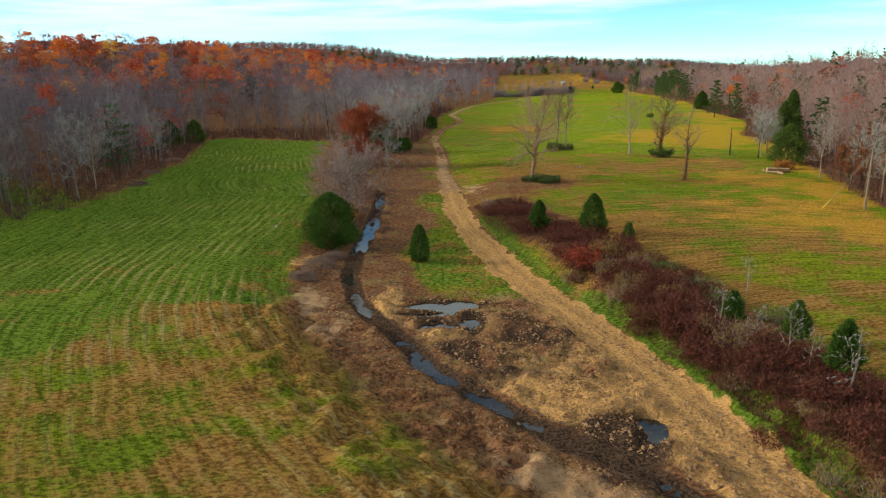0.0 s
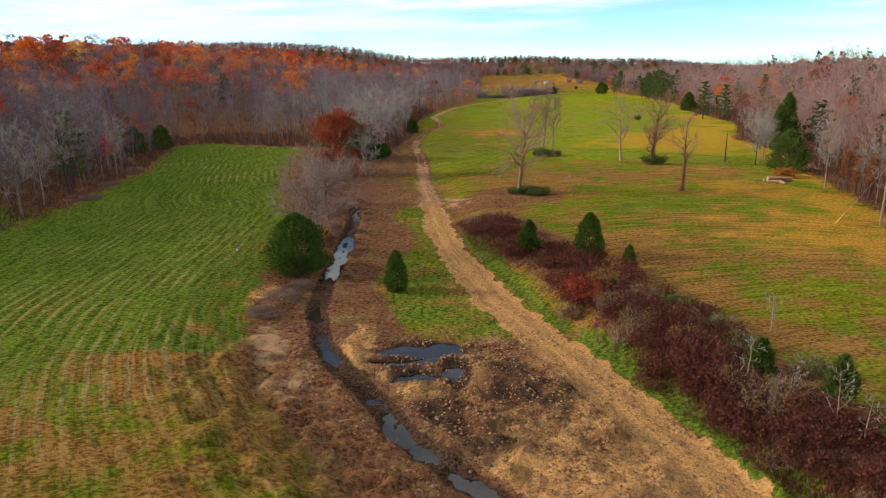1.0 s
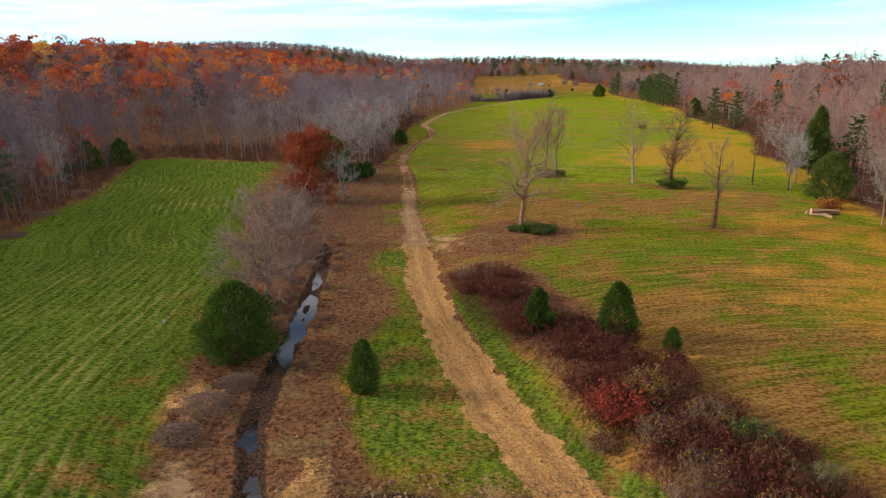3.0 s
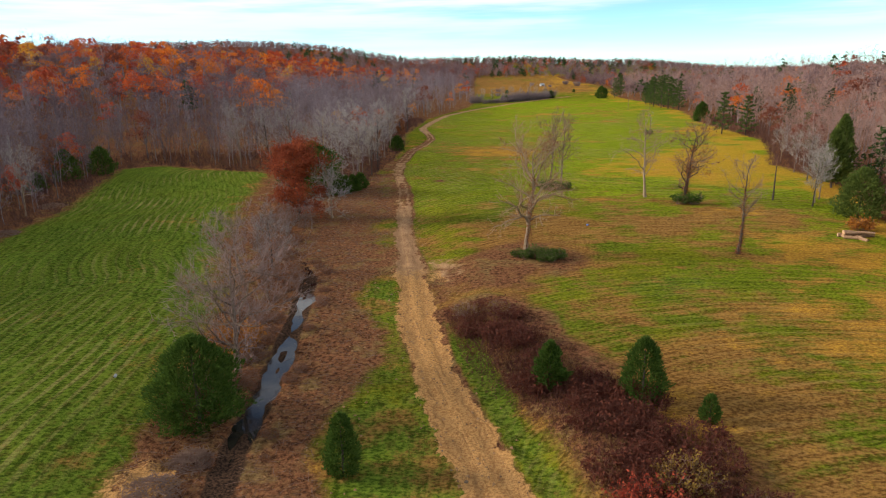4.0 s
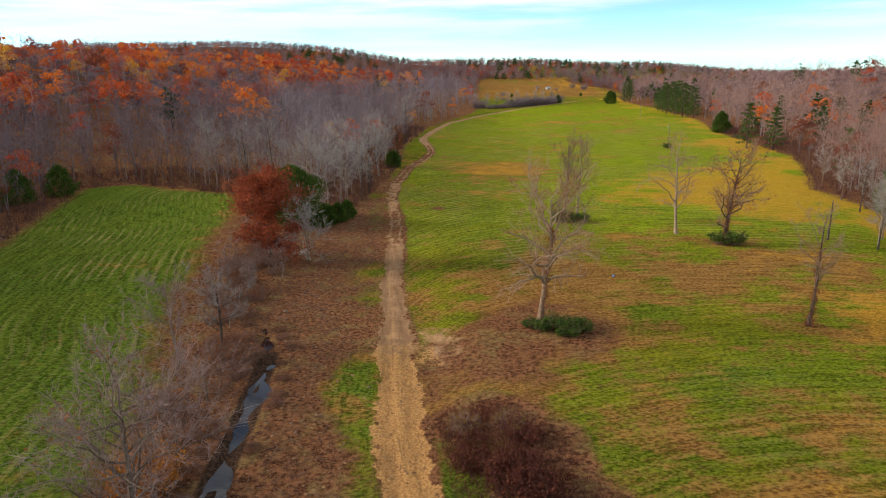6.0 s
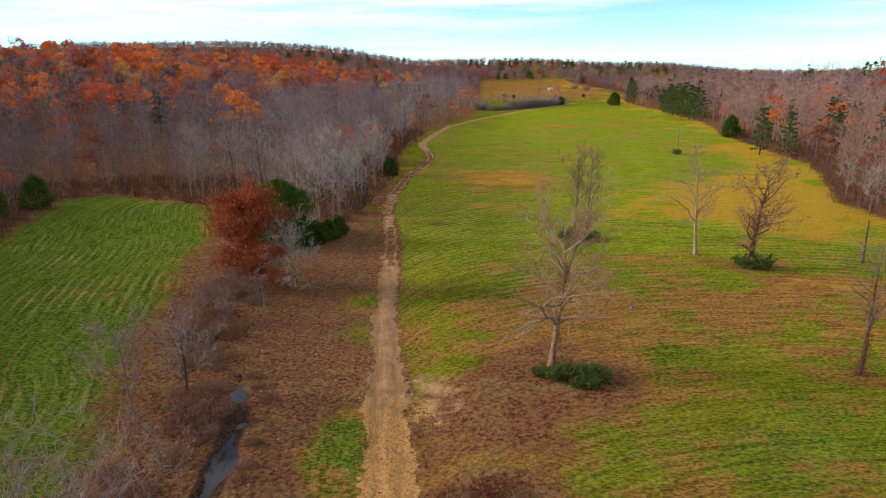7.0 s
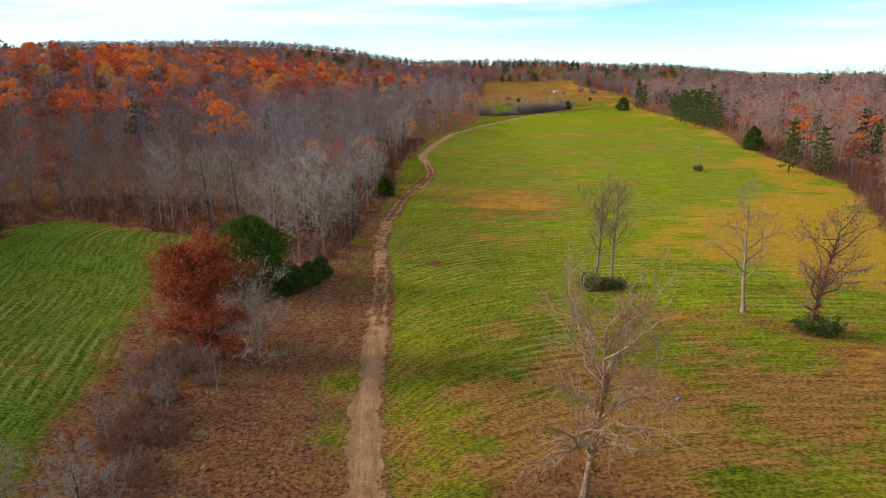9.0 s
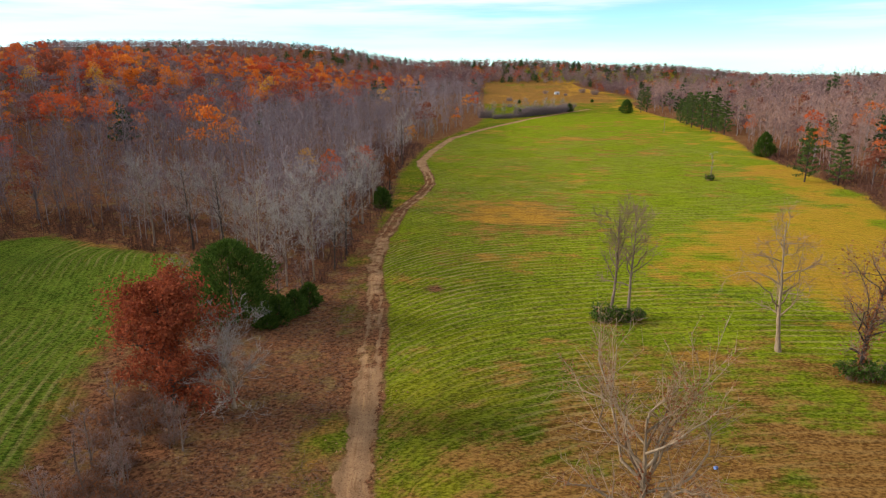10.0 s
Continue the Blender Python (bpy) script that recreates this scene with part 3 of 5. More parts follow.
def build_creek():
    """A sheet of still water that lies in the carved bed."""
    bm = bmesh.new()
    rows = []
    for i, (x, y) in enumerate(CREEK[:19]):
        a, b = CREEK[max(0, i - 1)], CREEK[i + 1]
        t = Vector((b[0] - a[0], b[1] - a[1])).normalized()
        z = -1.04 - 0.07 * (1 - float(smooth(66, 78, np.array(y)))) + 0.73 * float(smooth(80, 135, np.array(y))) + 0.06 * min(1, max(0, (y - 138) / 20))
        rows.append([bm.verts.new((x + t.y * w, y - t.x * w, z)) for w in (-3.2, 0, 3.2)])
    for r, q in zip(rows, rows[1:]):
        for k in (0, 1):
            bm.faces.new((r[k], r[k + 1], q[k + 1], q[k]))
    me = bpy.data.meshes.new("creek_water")
    bm.to_mesh(me), bm.free()
    me.materials.append(WATER)
    tagged(new("creek_water", me), "shallow dark creek reflecting the pale sky", "water", kind="structure")
    for x, y, r, label in ((1.5, 78.3, 5.0, "muddy pool of standing water beside the creek"), (15.6, 57.2, 2.3, "rain puddle in the mud beside the track")):
        bm = bmesh.new()
        bmesh.ops.create_circle(bm, cap_ends=True, segments=24, radius=r, matrix=Matrix.Translation((x, y, -1.0)))
        me = bpy.data.meshes.new("pool_water")
        bm.to_mesh(me), bm.free()
        me.materials.append(WATER)
        tagged(new("pool_water", me), label, "water", kind="structure")


build_creek()


# ---- mesh helpers ----
def mesh_from(name, verts, tris, mats, which=None, tint=None, flat=True):
    me = bpy.data.meshes.new(name)
    me.vertices.add(len(verts))
    me.vertices.foreach_set("co", np.asarray(verts, np.float32).ravel())
    me.loops.add(len(tris) * 3)
    me.loops.foreach_set("vertex_index", np.asarray(tris, np.int32).ravel())
    me.polygons.add(len(tris))
    me.polygons.foreach_set("loop_start", np.arange(0, len(tris) * 3, 3, dtype=np.int32))
    if which is not None:
        me.polygons.foreach_set("material_index", np.asarray(which, np.int32))
    me.update(calc_edges=True)
    if tint is not None:
        me.attributes.new("tint", "FLOAT", "POINT").data.foreach_set("value", np.asarray(tint, np.float32))
    for m in mats:
        me.materials.append(m)
    return me


def part(name, data, parent, label=""):
    ob = new(name, data)
    ob.parent = parent
    return tagged(ob, label)


def joined(pieces):
    """Several (verts, tris) as one."""
    vs, ts, n = [], [], 0
    for v, t in pieces:
        if len(v):
            vs.append(v), ts.append(t + n)
            n += len(v)
    return np.concatenate(vs), np.concatenate(ts)


def across(d, rng):
    u = np.cross(d, rng.normal(size=d.shape))
    return u / (np.linalg.norm(u, axis=1, keepdims=True) + 1e-9)


def tubes(p0, p1, r0, r1, sides, rng):
    d = p1 - p0
    d = d / (np.linalg.norm(d, axis=1, keepdims=True) + 1e-9)
    u = across(d, rng)
    v = np.cross(d, u)
    k = np.arange(sides) * 2 * np.pi / sides
    ring = np.cos(k)[None, :, None] * u[:, None, :] + np.sin(k)[None, :, None] * v[:, None, :]
    a = p0[:, None, :] + ring * r0[:, None, None]
    b = p1[:, None, :] + ring * r1[:, None, None]
    verts = np.concatenate([a, b], 1).reshape(-1, 3)
    i = np.arange(sides)
    j = (i + 1) % sides
    t = np.concatenate([np.stack([i, j, j + sides], 1), np.stack([i, j + sides, i + sides], 1)])
    tris = (t[None] + (np.arange(len(p0)) * 2 * sides)[:, None, None]).reshape(-1, 3)
    return verts, tris


def chain(p0, p1, r0, r1, sides, rng, sub=1, rough=0.0):
    """One unbroken tapering tube along a run of segments."""
    pts, rad = np.concatenate([p0[:1], p1]), np.concatenate([r0[:1], r1])
    k = np.linspace(0, len(pts) - 1, (len(pts) - 1) * sub + 1)
    pts = np.stack([np.interp(k, np.arange(len(rad)), pts[:, c]) for c in range(3)], 1)
    rad = np.interp(k, np.arange(len(rad)), rad)
    d = np.gradient(pts, axis=0)
    d /= np.linalg.norm(d, axis=1, keepdims=True) + 1e-9
    u = np.cross(d, np.array([0.83, 0.41, 0.37]))
    u /= np.linalg.norm(u, axis=1, keepdims=True) + 1e-9
    v = np.cross(d, u)
    a = np.arange(sides) * 2 * np.pi / sides
    r = rad[:, None] * (1 + rough * rng.normal(0, 1, (len(rad), sides)))
    verts = (pts[:, None] + (np.cos(a)[None, :, None] * u[:, None] + np.sin(a)[None, :, None] * v[:, None]) * r[..., None]).reshape(-1, 3)
    i = np.arange(sides)
    j = (i + 1) % sides
    t = np.concatenate([np.stack([i, j, j + sides], 1), np.stack([i, j + sides, i + sides], 1)])
    return verts, (t[None] + (np.arange(len(rad) - 1) * sides)[:, None, None]).reshape(-1, 3)


def slivers(p0, p1, w, rng):
    d = p1 - p0
    u = across(d, rng) * np.asarray(w)[:, None] * 0.5
    verts = np.stack([p0 - u, p0 + u, p1], 1).reshape(-1, 3)
    return verts, np.arange(len(p0) * 3).reshape(-1, 3)


def flakes(c, size, rng, up=0.0):
    """Small leaf-like triangles turned at random."""
    a = rng.normal(size=(len(c), 3))
    a[:, 2] += up
    a /= np.linalg.norm(a, axis=1, keepdims=True)
    b = across(a, rng)
    s = np.asarray(size)[:, None]
    verts = np.stack([c - b * s * 0.45 - a * s * 0.4, c + b * s * 0.45 - a * s * 0.4, c + a * s * 0.75], 1).reshape(-1, 3)
    return verts, np.arange(len(c) * 3).reshape(-1, 3)


def skeleton(rng, height, limbs, boughs, twigs, spread=0.42, base=0.25, up=0.55, stout=1.0, lean=(0, 0), droop=0.0, kink=0.24, limb=0.42, crook=0.04):
    """Trunk, limbs, boughs and twigs as arrays of segments."""
    segs = {0: [], 1: [], 2: [], 3: []}
    n = 8
    radius = height * 0.019 * stout
    trunk = [np.zeros(3)]
    drift = np.array([lean[0], lean[1], 0.0])
    for i in range(n):
        drift = drift * 0.8 + np.append(rng.normal(0, crook, 2), 0) + 0.2 * np.array([lean[0], lean[1], 0.0])
        trunk.append(trunk[-1] + (np.array([0, 0, 1.0]) + drift) * height * 0.92 / n)
    for i in range(n):
        f0, f1 = 1 - 0.85 * i / n, 1 - 0.85 * (i + 1) / n
        if i == 0:
            f0 = 1.45
        segs[0].append((trunk[i], trunk[i + 1], radius * f0, radius * f1))
    for k in range(limbs):
        f = base + (0.98 - base) * ((k + rng.rand()) / limbs)
        i = min(n - 1, int(f * n))
        p = trunk[i] + (trunk[i + 1] - trunk[i]) * (f * n - i)
        az = k * 2.4 + rng.rand() * 2.2
        g = (f - base) / (1 - base)
        reach = height * spread * (0.72 + 0.95 * g - 1.25 * g ** 2.1) * rng.uniform(0.6, 1.2)
        d = np.array([math.cos(az), math.sin(az), up * rng.uniform(0.6, 1.5)])
        d /= np.linalg.norm(d)
        r = radius * limb * (1.1 - f * 0.75)
        m = 5
        pts = [p]
        for j in range(m):
            d = d + rng.normal(0, kink, 3) + np.array([0, 0, 0.10 - droop])
            d /= np.linalg.norm(d)
            pts.append(pts[-1] + d * reach / m)
            segs[1].append((pts[-2], pts[-1], r * (1 - 0.8 * j / m), r * (1 - 0.8 * (j + 1) / m)))
        for b in range(boughs):
            g = rng.uniform(0.25, 1.0)
            j = min(m - 1, int(g * m))
            q = pts[j] + (pts[j + 1] - pts[j]) * (g * m - j)
            bd = (pts[j + 1] - pts[j]) / (np.linalg.norm(pts[j + 1] - pts[j]) + 1e-9)
            e = bd * 0.7 + rng.normal(0, 0.6, 3) + np.array([0, 0, 0.28 - droop])
            e /= np.linalg.norm(e)
            L = reach * rng.uniform(0.25, 0.5) * (1.2 - 0.5 * g)
            br = max(0.012, r * 0.4 * (1 - 0.6 * g))
            mid = q + e * L * 0.5
            e2 = e + rng.normal(0, 0.25, 3) + np.array([0, 0, 0.12 - droop])
            e2 /= np.linalg.norm(e2)
            end = mid + e2 * L * 0.5
            segs[2] += [(q, mid, br, br * 0.65), (mid, end, br * 0.65, br * 0.3)]
            for w in range(twigs):
                h = rng.uniform(0.15, 1.0)
                s = q + (mid - q) * h * 2 if h < 0.5 else mid + (end - mid) * (h * 2 - 1)
                td = e2 * 0.8 + rng.normal(0, 0.62, 3) + np.array([0, 0, 0.2 - droop])
                td /= np.linalg.norm(td)
                segs[3].append((s, s + td * L * rng.uniform(0.28, 0.62), br * 0.5, 0))
    out = {}
    for k, v in segs.items():
        out[k] = tuple(np.array([s[c] for s in v]) for c in range(4))
    return out


def tips(sk, rng, per, jitter):
    """Places for leaves, near the twigs."""
    p0, p1 = sk[3][0], sk[3][1]
    pick = rng.randint(0, len(p0), per)
    c = p0[pick] + (p1[pick] - p0[pick]) * rng.rand(per, 1)
    return c + rng.normal(0, jitter, c.shape)


def place(ob, x, y, turn=0.0, size=1.0, sink=0.05):
    ob.matrix_basis = pose(x, y, ground_at(x, y) - sink, 0, 0, turn) @ Matrix.Scale(size, 4)
    return ob


def again(proto, x, y, turn=0.0, size=1.0, label="", sink=0.05):
    ob = copy_thing(proto, pose(x, y, ground_at(x, y) - sink, 0, 0, turn) @ Matrix.Scale(size / proto.scale[0], 4))
    return tagged(ob, label)


# ---- trees ----
def bare_tree(seed, height, bark, twig, label, limbs=15, boughs=6, twigs=7, twig_width=0.035, leaves=None, leaf_count=0, leaf_size=0.2, name="bare_tree", vine=0, airy=0.02, **kw):
    rng = np.random.RandomState(seed)
    sk = skeleton(rng, height, limbs, boughs, twigs, **kw)
    root = tagged(new(name), label, "tree")
    part("trunk", mesh_from("trunk", *chain(*sk[0], 8, rng, 4, 0.10), [bark], flat=False), root)
    for k in range(limbs):
        part("limb", mesh_from("limb", *chain(*(q[k * 5:k * 5 + 5] for q in sk[1]), 5, rng), [bark], flat=False), root)
    w = np.maximum(twig_width, sk[3][2] * 1.6)
    crown = joined([tubes(*sk[2], 3, rng), slivers(sk[3][0], sk[3][1], w, rng)])
    tagged(part("crown", mesh_from("crown", *crown, [twig]), root, "fine bare branchwork"), kind="stuff")
    if vine:
        f = rng.rand(vine) ** 1.6 * 7.4 * 0.85
        i = f.astype(int)
        c = sk[0][0][i] + (sk[0][1][i] - sk[0][0][i]) * (f - i)[:, None] + rng.normal(0, height * 0.022, (vine, 3))
        tagged(part("vine", mesh_from("vine", *flakes(c, rng.uniform(0.10, 0.24, vine), rng), [LEAF_RUST]), root, "rusty dead vine round the trunk"), kind="stuff")
    if leaves is not None:
        c = tips(sk, rng, leaf_count, height * airy)
        c[:, 2] = np.maximum(c[:, 2], 0.2)
        tagged(part("foliage", mesh_from("foliage", *flakes(c, leaf_size * rng.uniform(0.6, 1.4, len(c)), rng), [leaves]), root, "autumn leaves"), kind="stuff")
    return root


def evergreen(seed, height, width, mat, label, count=3600, leaf=0.26, shape=1.0, foot=0.06, name="cedar_tree", lumps=0.25):
    """A dense conical or rounded cedar: shoots set on an uneven shell round a trunk."""
    rng = np.random.RandomState(seed)
    root = tagged(new(name), label, "tree")
    n = 4
    zs = np.linspace(0, height * 0.85, n + 1)
    p = np.stack([rng.normal(0, 0.03, n + 1), rng.normal(0, 0.03, n + 1), zs], 1)
    r = np.linspace(height * 0.022, height * 0.005, n + 1)
    part("trunk", mesh_from("trunk", *chain(p[:-1], p[1:], r[:-1], r[1:], 6, rng), [BARK_DARK]), root)
    u = rng.rand(count)
    z = foot + (1 - foot) * (1 - (1 - u) ** (0.75 + 0.2 * shape)) * 0.99
    az = rng.rand(count) * 2 * np.pi
    low = np.clip((z - foot) / 0.30, 0, 1)
    prof = (0.55 + 0.45 * np.sqrt(low)) * (1 - np.clip(z, 0, 1) ** (3.2 - 2.0 * shape)) ** 0.8 * (1.0 + 0.06 * np.sin(z * 9))
    bump = 1 + 1.5 * lumps * (np.sin(az * 3 + z * 11 + seed) * 0.5 + np.sin(az * 7 - z * 19 + seed * 2) * 0.35 + np.sin(az * 13 + z * 37) * 0.25)
    rad = width * 0.5 * prof * bump * (0.6 + 0.44 * rng.rand(count) + 0.16 * rng.rand(count) ** 6)
    c = np.stack([np.cos(az) * rad, np.sin(az) * rad, z * height], 1)
    d = np.stack([np.cos(az), np.sin(az), 0.55 + 0.9 * z + rng.normal(0, 0.35, count)], 1) + rng.normal(0, 0.35, (count, 3))
    d /= np.linalg.norm(d, axis=1, keepdims=True)
    L = leaf * rng.uniform(0.7, 1.9, count)
    part("foliage", mesh_from("foliage", *slivers(c - d * L[:, None] * 0.3, c + d * L[:, None], leaf * rng.uniform(0.6, 1.1, count), rng), [mat]), root)
    tagged(root.children[-1], kind="stuff")
    return root


def pine_tree(seed, height, width, label, count=38, mat=None, bare=0.10):
    """A pine with whorled boughs that carry needle tufts."""
    rng = np.random.RandomState(seed)
    root = tagged(new("pine_tree"), label, "tree")
    n = 6
    zs = np.linspace(0, height, n + 1)
    p = np.stack([np.cumsum(rng.normal(0, 0.06, n + 1)), np.cumsum(rng.normal(0, 0.06, n + 1)), zs], 1)
    r = np.linspace(height * 0.017, 0.02, n + 1)
    part("trunk", mesh_from("trunk", *chain(p[:-1], p[1:], r[:-1], r[1:], 6, rng), [BARK_DARK]), root)
    a, b, leaf = [], [], []
    for k in range(count):
        f = bare + (1 - bare) * (k + rng.rand()) / count
        az = k * 2.4 + rng.rand()
        reach = width * 0.5 * (1.05 - 0.85 * ((f - bare) / (1 - bare)) ** 1.2) * rng.uniform(0.65, 1.15)
        q = np.array([np.interp(f * height, zs, p[:, 0]), np.interp(f * height, zs, p[:, 1]), f * height])
        e = q + np.array([math.cos(az) * reach, math.sin(az) * reach, reach * rng.uniform(-0.05, 0.35)])
        a.append(q), b.append(e)
        for j in range(46):
            g = rng.uniform(0.3, 1.05)
            leaf.append(q + (e - q) * g + rng.normal(0, 0.30 * (0.5 + reach * 0.16), 3) * np.array([1, 1, 0.55]))
    a, b, leaf = np.array(a), np.array(b), np.array(leaf)
    tagged(part("branchwork", mesh_from("branchwork", *tubes(a, b, np.full(len(a), 0.045), np.full(len(a), 0.015), 3, rng), [BARK_DARK]), root), kind="stuff")
    part("foliage", mesh_from("foliage", *flakes(leaf, 0.42 * rng.uniform(0.6, 1.4, len(leaf)), rng, 0.7), [mat or PINE]), root)
    tagged(root.children[-1], kind="stuff")
    return root


def shrub(seed, width, height, stem, leaf, label, stems=300, leaves=350, leaf_size=0.14, name="shrub", stem_width=0.03):
    """A tangle of fine stems with a haze of leaves."""
    rng = np.random.RandomState(seed)
    root = tagged(new(name), label, "shrub")
    az, rr = rng.rand(stems) * 2 * np.pi, np.sqrt(rng.rand(stems)) * width * 0.42
    foot = np.stack([np.cos(az) * rr, np.sin(az) * rr, np.zeros(stems)], 1)
    d = np.stack([np.cos(az) * 0.45, np.sin(az) * 0.45, np.full(stems, 1.0)], 1) + rng.normal(0, 0.35, (stems, 3))
    d[:, 2] = np.abs(d[:, 2]) + 0.2
    d /= np.linalg.norm(d, axis=1, keepdims=True)
    L = height * rng.uniform(0.45, 1.05, stems) * (1.1 - 0.45 * rr / (width * 0.42))
    mid = foot + d * L[:, None] * 0.6
    d2 = d + rng.normal(0, 0.45, d.shape)
    d2 /= np.linalg.norm(d2, axis=1, keepdims=True)
    k = 3
    m2 = np.repeat(mid, k, 0)
    d3 = np.repeat(d2, k, 0) + rng.normal(0, 0.45, (stems * k, 3))
    d3 /= np.linalg.norm(d3, axis=1, keepdims=True)
    end = m2 + d3 * np.repeat(L, k)[:, None] * rng.uniform(0.25, 0.55, (stems * k, 1))
    end[:, 2] = np.maximum(end[:, 2], 0.05)
    stems_mesh = joined([slivers(foot, mid, np.full(stems, stem_width * 1.5), rng), slivers(m2, end, np.full(stems * k, stem_width), rng)])
    tagged(part("stem_tangle", mesh_from("stem_tangle", *stems_mesh, [stem]), root), kind="stuff")
    if leaves:
        pick = rng.randint(0, len(end), leaves)
        c = m2[pick] + (end[pick] - m2[pick]) * rng.rand(leaves, 1) + rng.normal(0, 0.08, (leaves, 3))
        c[:, 2] = np.maximum(c[:, 2], 0.06)
        tagged(part("foliage", mesh_from("foliage", *flakes(c, leaf_size * rng.uniform(0.6, 1.5, leaves), rng), [leaf]), root), kind="stuff")
    return root


# ---- woods: too many stems to count ----
def woods_template(seed, kind, rich):
    """One forest tree of unit height 1 as plain arrays: verts, tris, material slot (0 wood, 1 leaf)."""
    rng = np.random.RandomState(seed)
    if kind == "crown" or kind == "leaf":
        # lobes of foliage round a short fan of limbs
        n, leaf, k = {("leaf", 3): (560, 0.30, 12), ("leaf", 2): (340, 0.42, 10), ("leaf", 1): (200, 0.60, 8), ("crown", 1): (150, 0.70, 8)}[kind, rich]
        az, lift = np.arange(k) * 2.4 + rng.rand(k), rng.rand(k)
        reach = (1.9 - 1.2 * lift ** 2) * rng.uniform(0.6, 1.1, k)
        mid = np.stack([np.cos(az) * reach, np.sin(az) * reach, 4.3 + 4.6 * lift], 1)
        big = rng.uniform(1.0, 1.65, k) * (1.1 - 0.35 * lift)
        pick = rng.randint(0, k, n)
        q = rng.normal(size=(n, 3))
        q = q / np.linalg.norm(q, axis=1, keepdims=True) * (0.45 + 0.6 * rng.rand(n, 1) ** 0.6)
        q[:, 2] = np.abs(q[:, 2]) * 1.05 - 0.25
        lf = flakes(mid[pick] + q * big[pick][:, None], leaf * rng.uniform(0.6, 1.35, n), rng, 0.4)
        tr = tubes(np.zeros((1, 3)), np.array([[0, 0, 7.0]]), np.array([0.15]), np.array([0.05]), 3, rng)
        br = slivers(np.tile([0, 0, 3.0], (k, 1)), mid, np.full(k, 0.14), rng)
        v, t = joined([tr, br, lf])
        return v / 10, t, np.r_[np.zeros(6 + k, int), np.ones(len(t) - 6 - k, int)]
    if kind == "mass":
        n = 130
        q = rng.normal(size=(n, 3))
        q = q / np.linalg.norm(q, axis=1, keepdims=True) * (rng.rand(n, 1) ** 0.45)
        c = q * np.array([2.6, 2.6, 4.6]) + np.array([0, 0, 5.0])
        c[:, :2] += 0.5 * np.sin(c[:, 2:3] * 2.1 + seed + np.arange(2))
        lf = flakes(c, rng.uniform(0.5, 1.4, n) * 0.66, rng)
        tr = tubes(np.array([[0, 0, 0.0]]), np.array([[0, 0, 8.0]]), np.array([0.16]), np.array([0.03]), 3, rng)
        v, t = joined([tr, lf])
        return v / 10, t, np.r_[np.zeros(6, int), np.ones(len(t) - 6, int)]
    if kind == "bare":
        limbs, boughs, twigs = {3: (14, 5, 8), 2: (9, 4, 5), 1: (6, 2, 4)}[rich]
        sk = skeleton(rng, 10.0, limbs, boughs, twigs, spread=0.36, base=0.16, up=0.95, kink=0.26)
        fat = {3: 0.9, 2: 1.5, 1: 2.6}[rich]
        bits = [tubes(*sk[0][:2], sk[0][2] * 0.36, sk[0][3] * 0.36, 3, rng)]
        bits.append(slivers(sk[1][0], sk[1][1], sk[1][2] * 2.0 * fat, rng))
        bits.append(slivers(sk[2][0], sk[2][1], sk[2][2] * 2.2 * fat, rng))
        tw = np.full(len(sk[3][0]), 0.028) * fat
        bits.append(slivers(sk[3][0], sk[3][1] + (sk[3][1] - sk[3][0]) * 0.15, tw, rng))
        n = {3: 150, 2: 110, 1: 60}[rich]
        c = tips(sk, rng, n, 0.5)
        d = rng.normal(0, 0.6, (n, 3)) + np.array([0, 0, 0.45])
        bits.append(slivers(c, c + d * rng.uniform(0.4, 1.0, (n, 1)), np.full(n, 0.026) * fat * 1.2, rng))
        wood = joined(bits)
        k = len(bits[0][1])
        return wood[0] / 10, wood[1], np.r_[np.ones(k, int), np.zeros(len(wood[1]) - k, int)]
    n = {3: 500, 2: 260, 1: 100}[rich]
    z = 0.22 + 0.78 * (1 - np.sqrt(1 - rng.rand(n) * 0.98))
    az = rng.rand(n) * 2 * np.pi
    r = 0.24 * np.clip(1.03 - z, 0, 1) ** 0.7 * (1 + 0.35 * np.sin(z * 45)) * rng.uniform(0.35, 1.05, n)
    c = np.stack([np.cos(az) * r, np.sin(az) * r, z], 1) * 10
    lf = flakes(c, rng.uniform(0.6, 1.4, n) * {3: 0.36, 2: 0.5, 1: 0.85}[rich], rng, 0.5)
    tr = tubes(np.array([[0, 0, 0.0]]), np.array([[0, 0, 9.0]]), np.array([0.16]), np.array([0.03]), 4, rng)
    v, t = joined([tr, lf])
    return v / 10, t, np.r_[np.zeros(8, int), np.ones(len(t) - 8, int)]


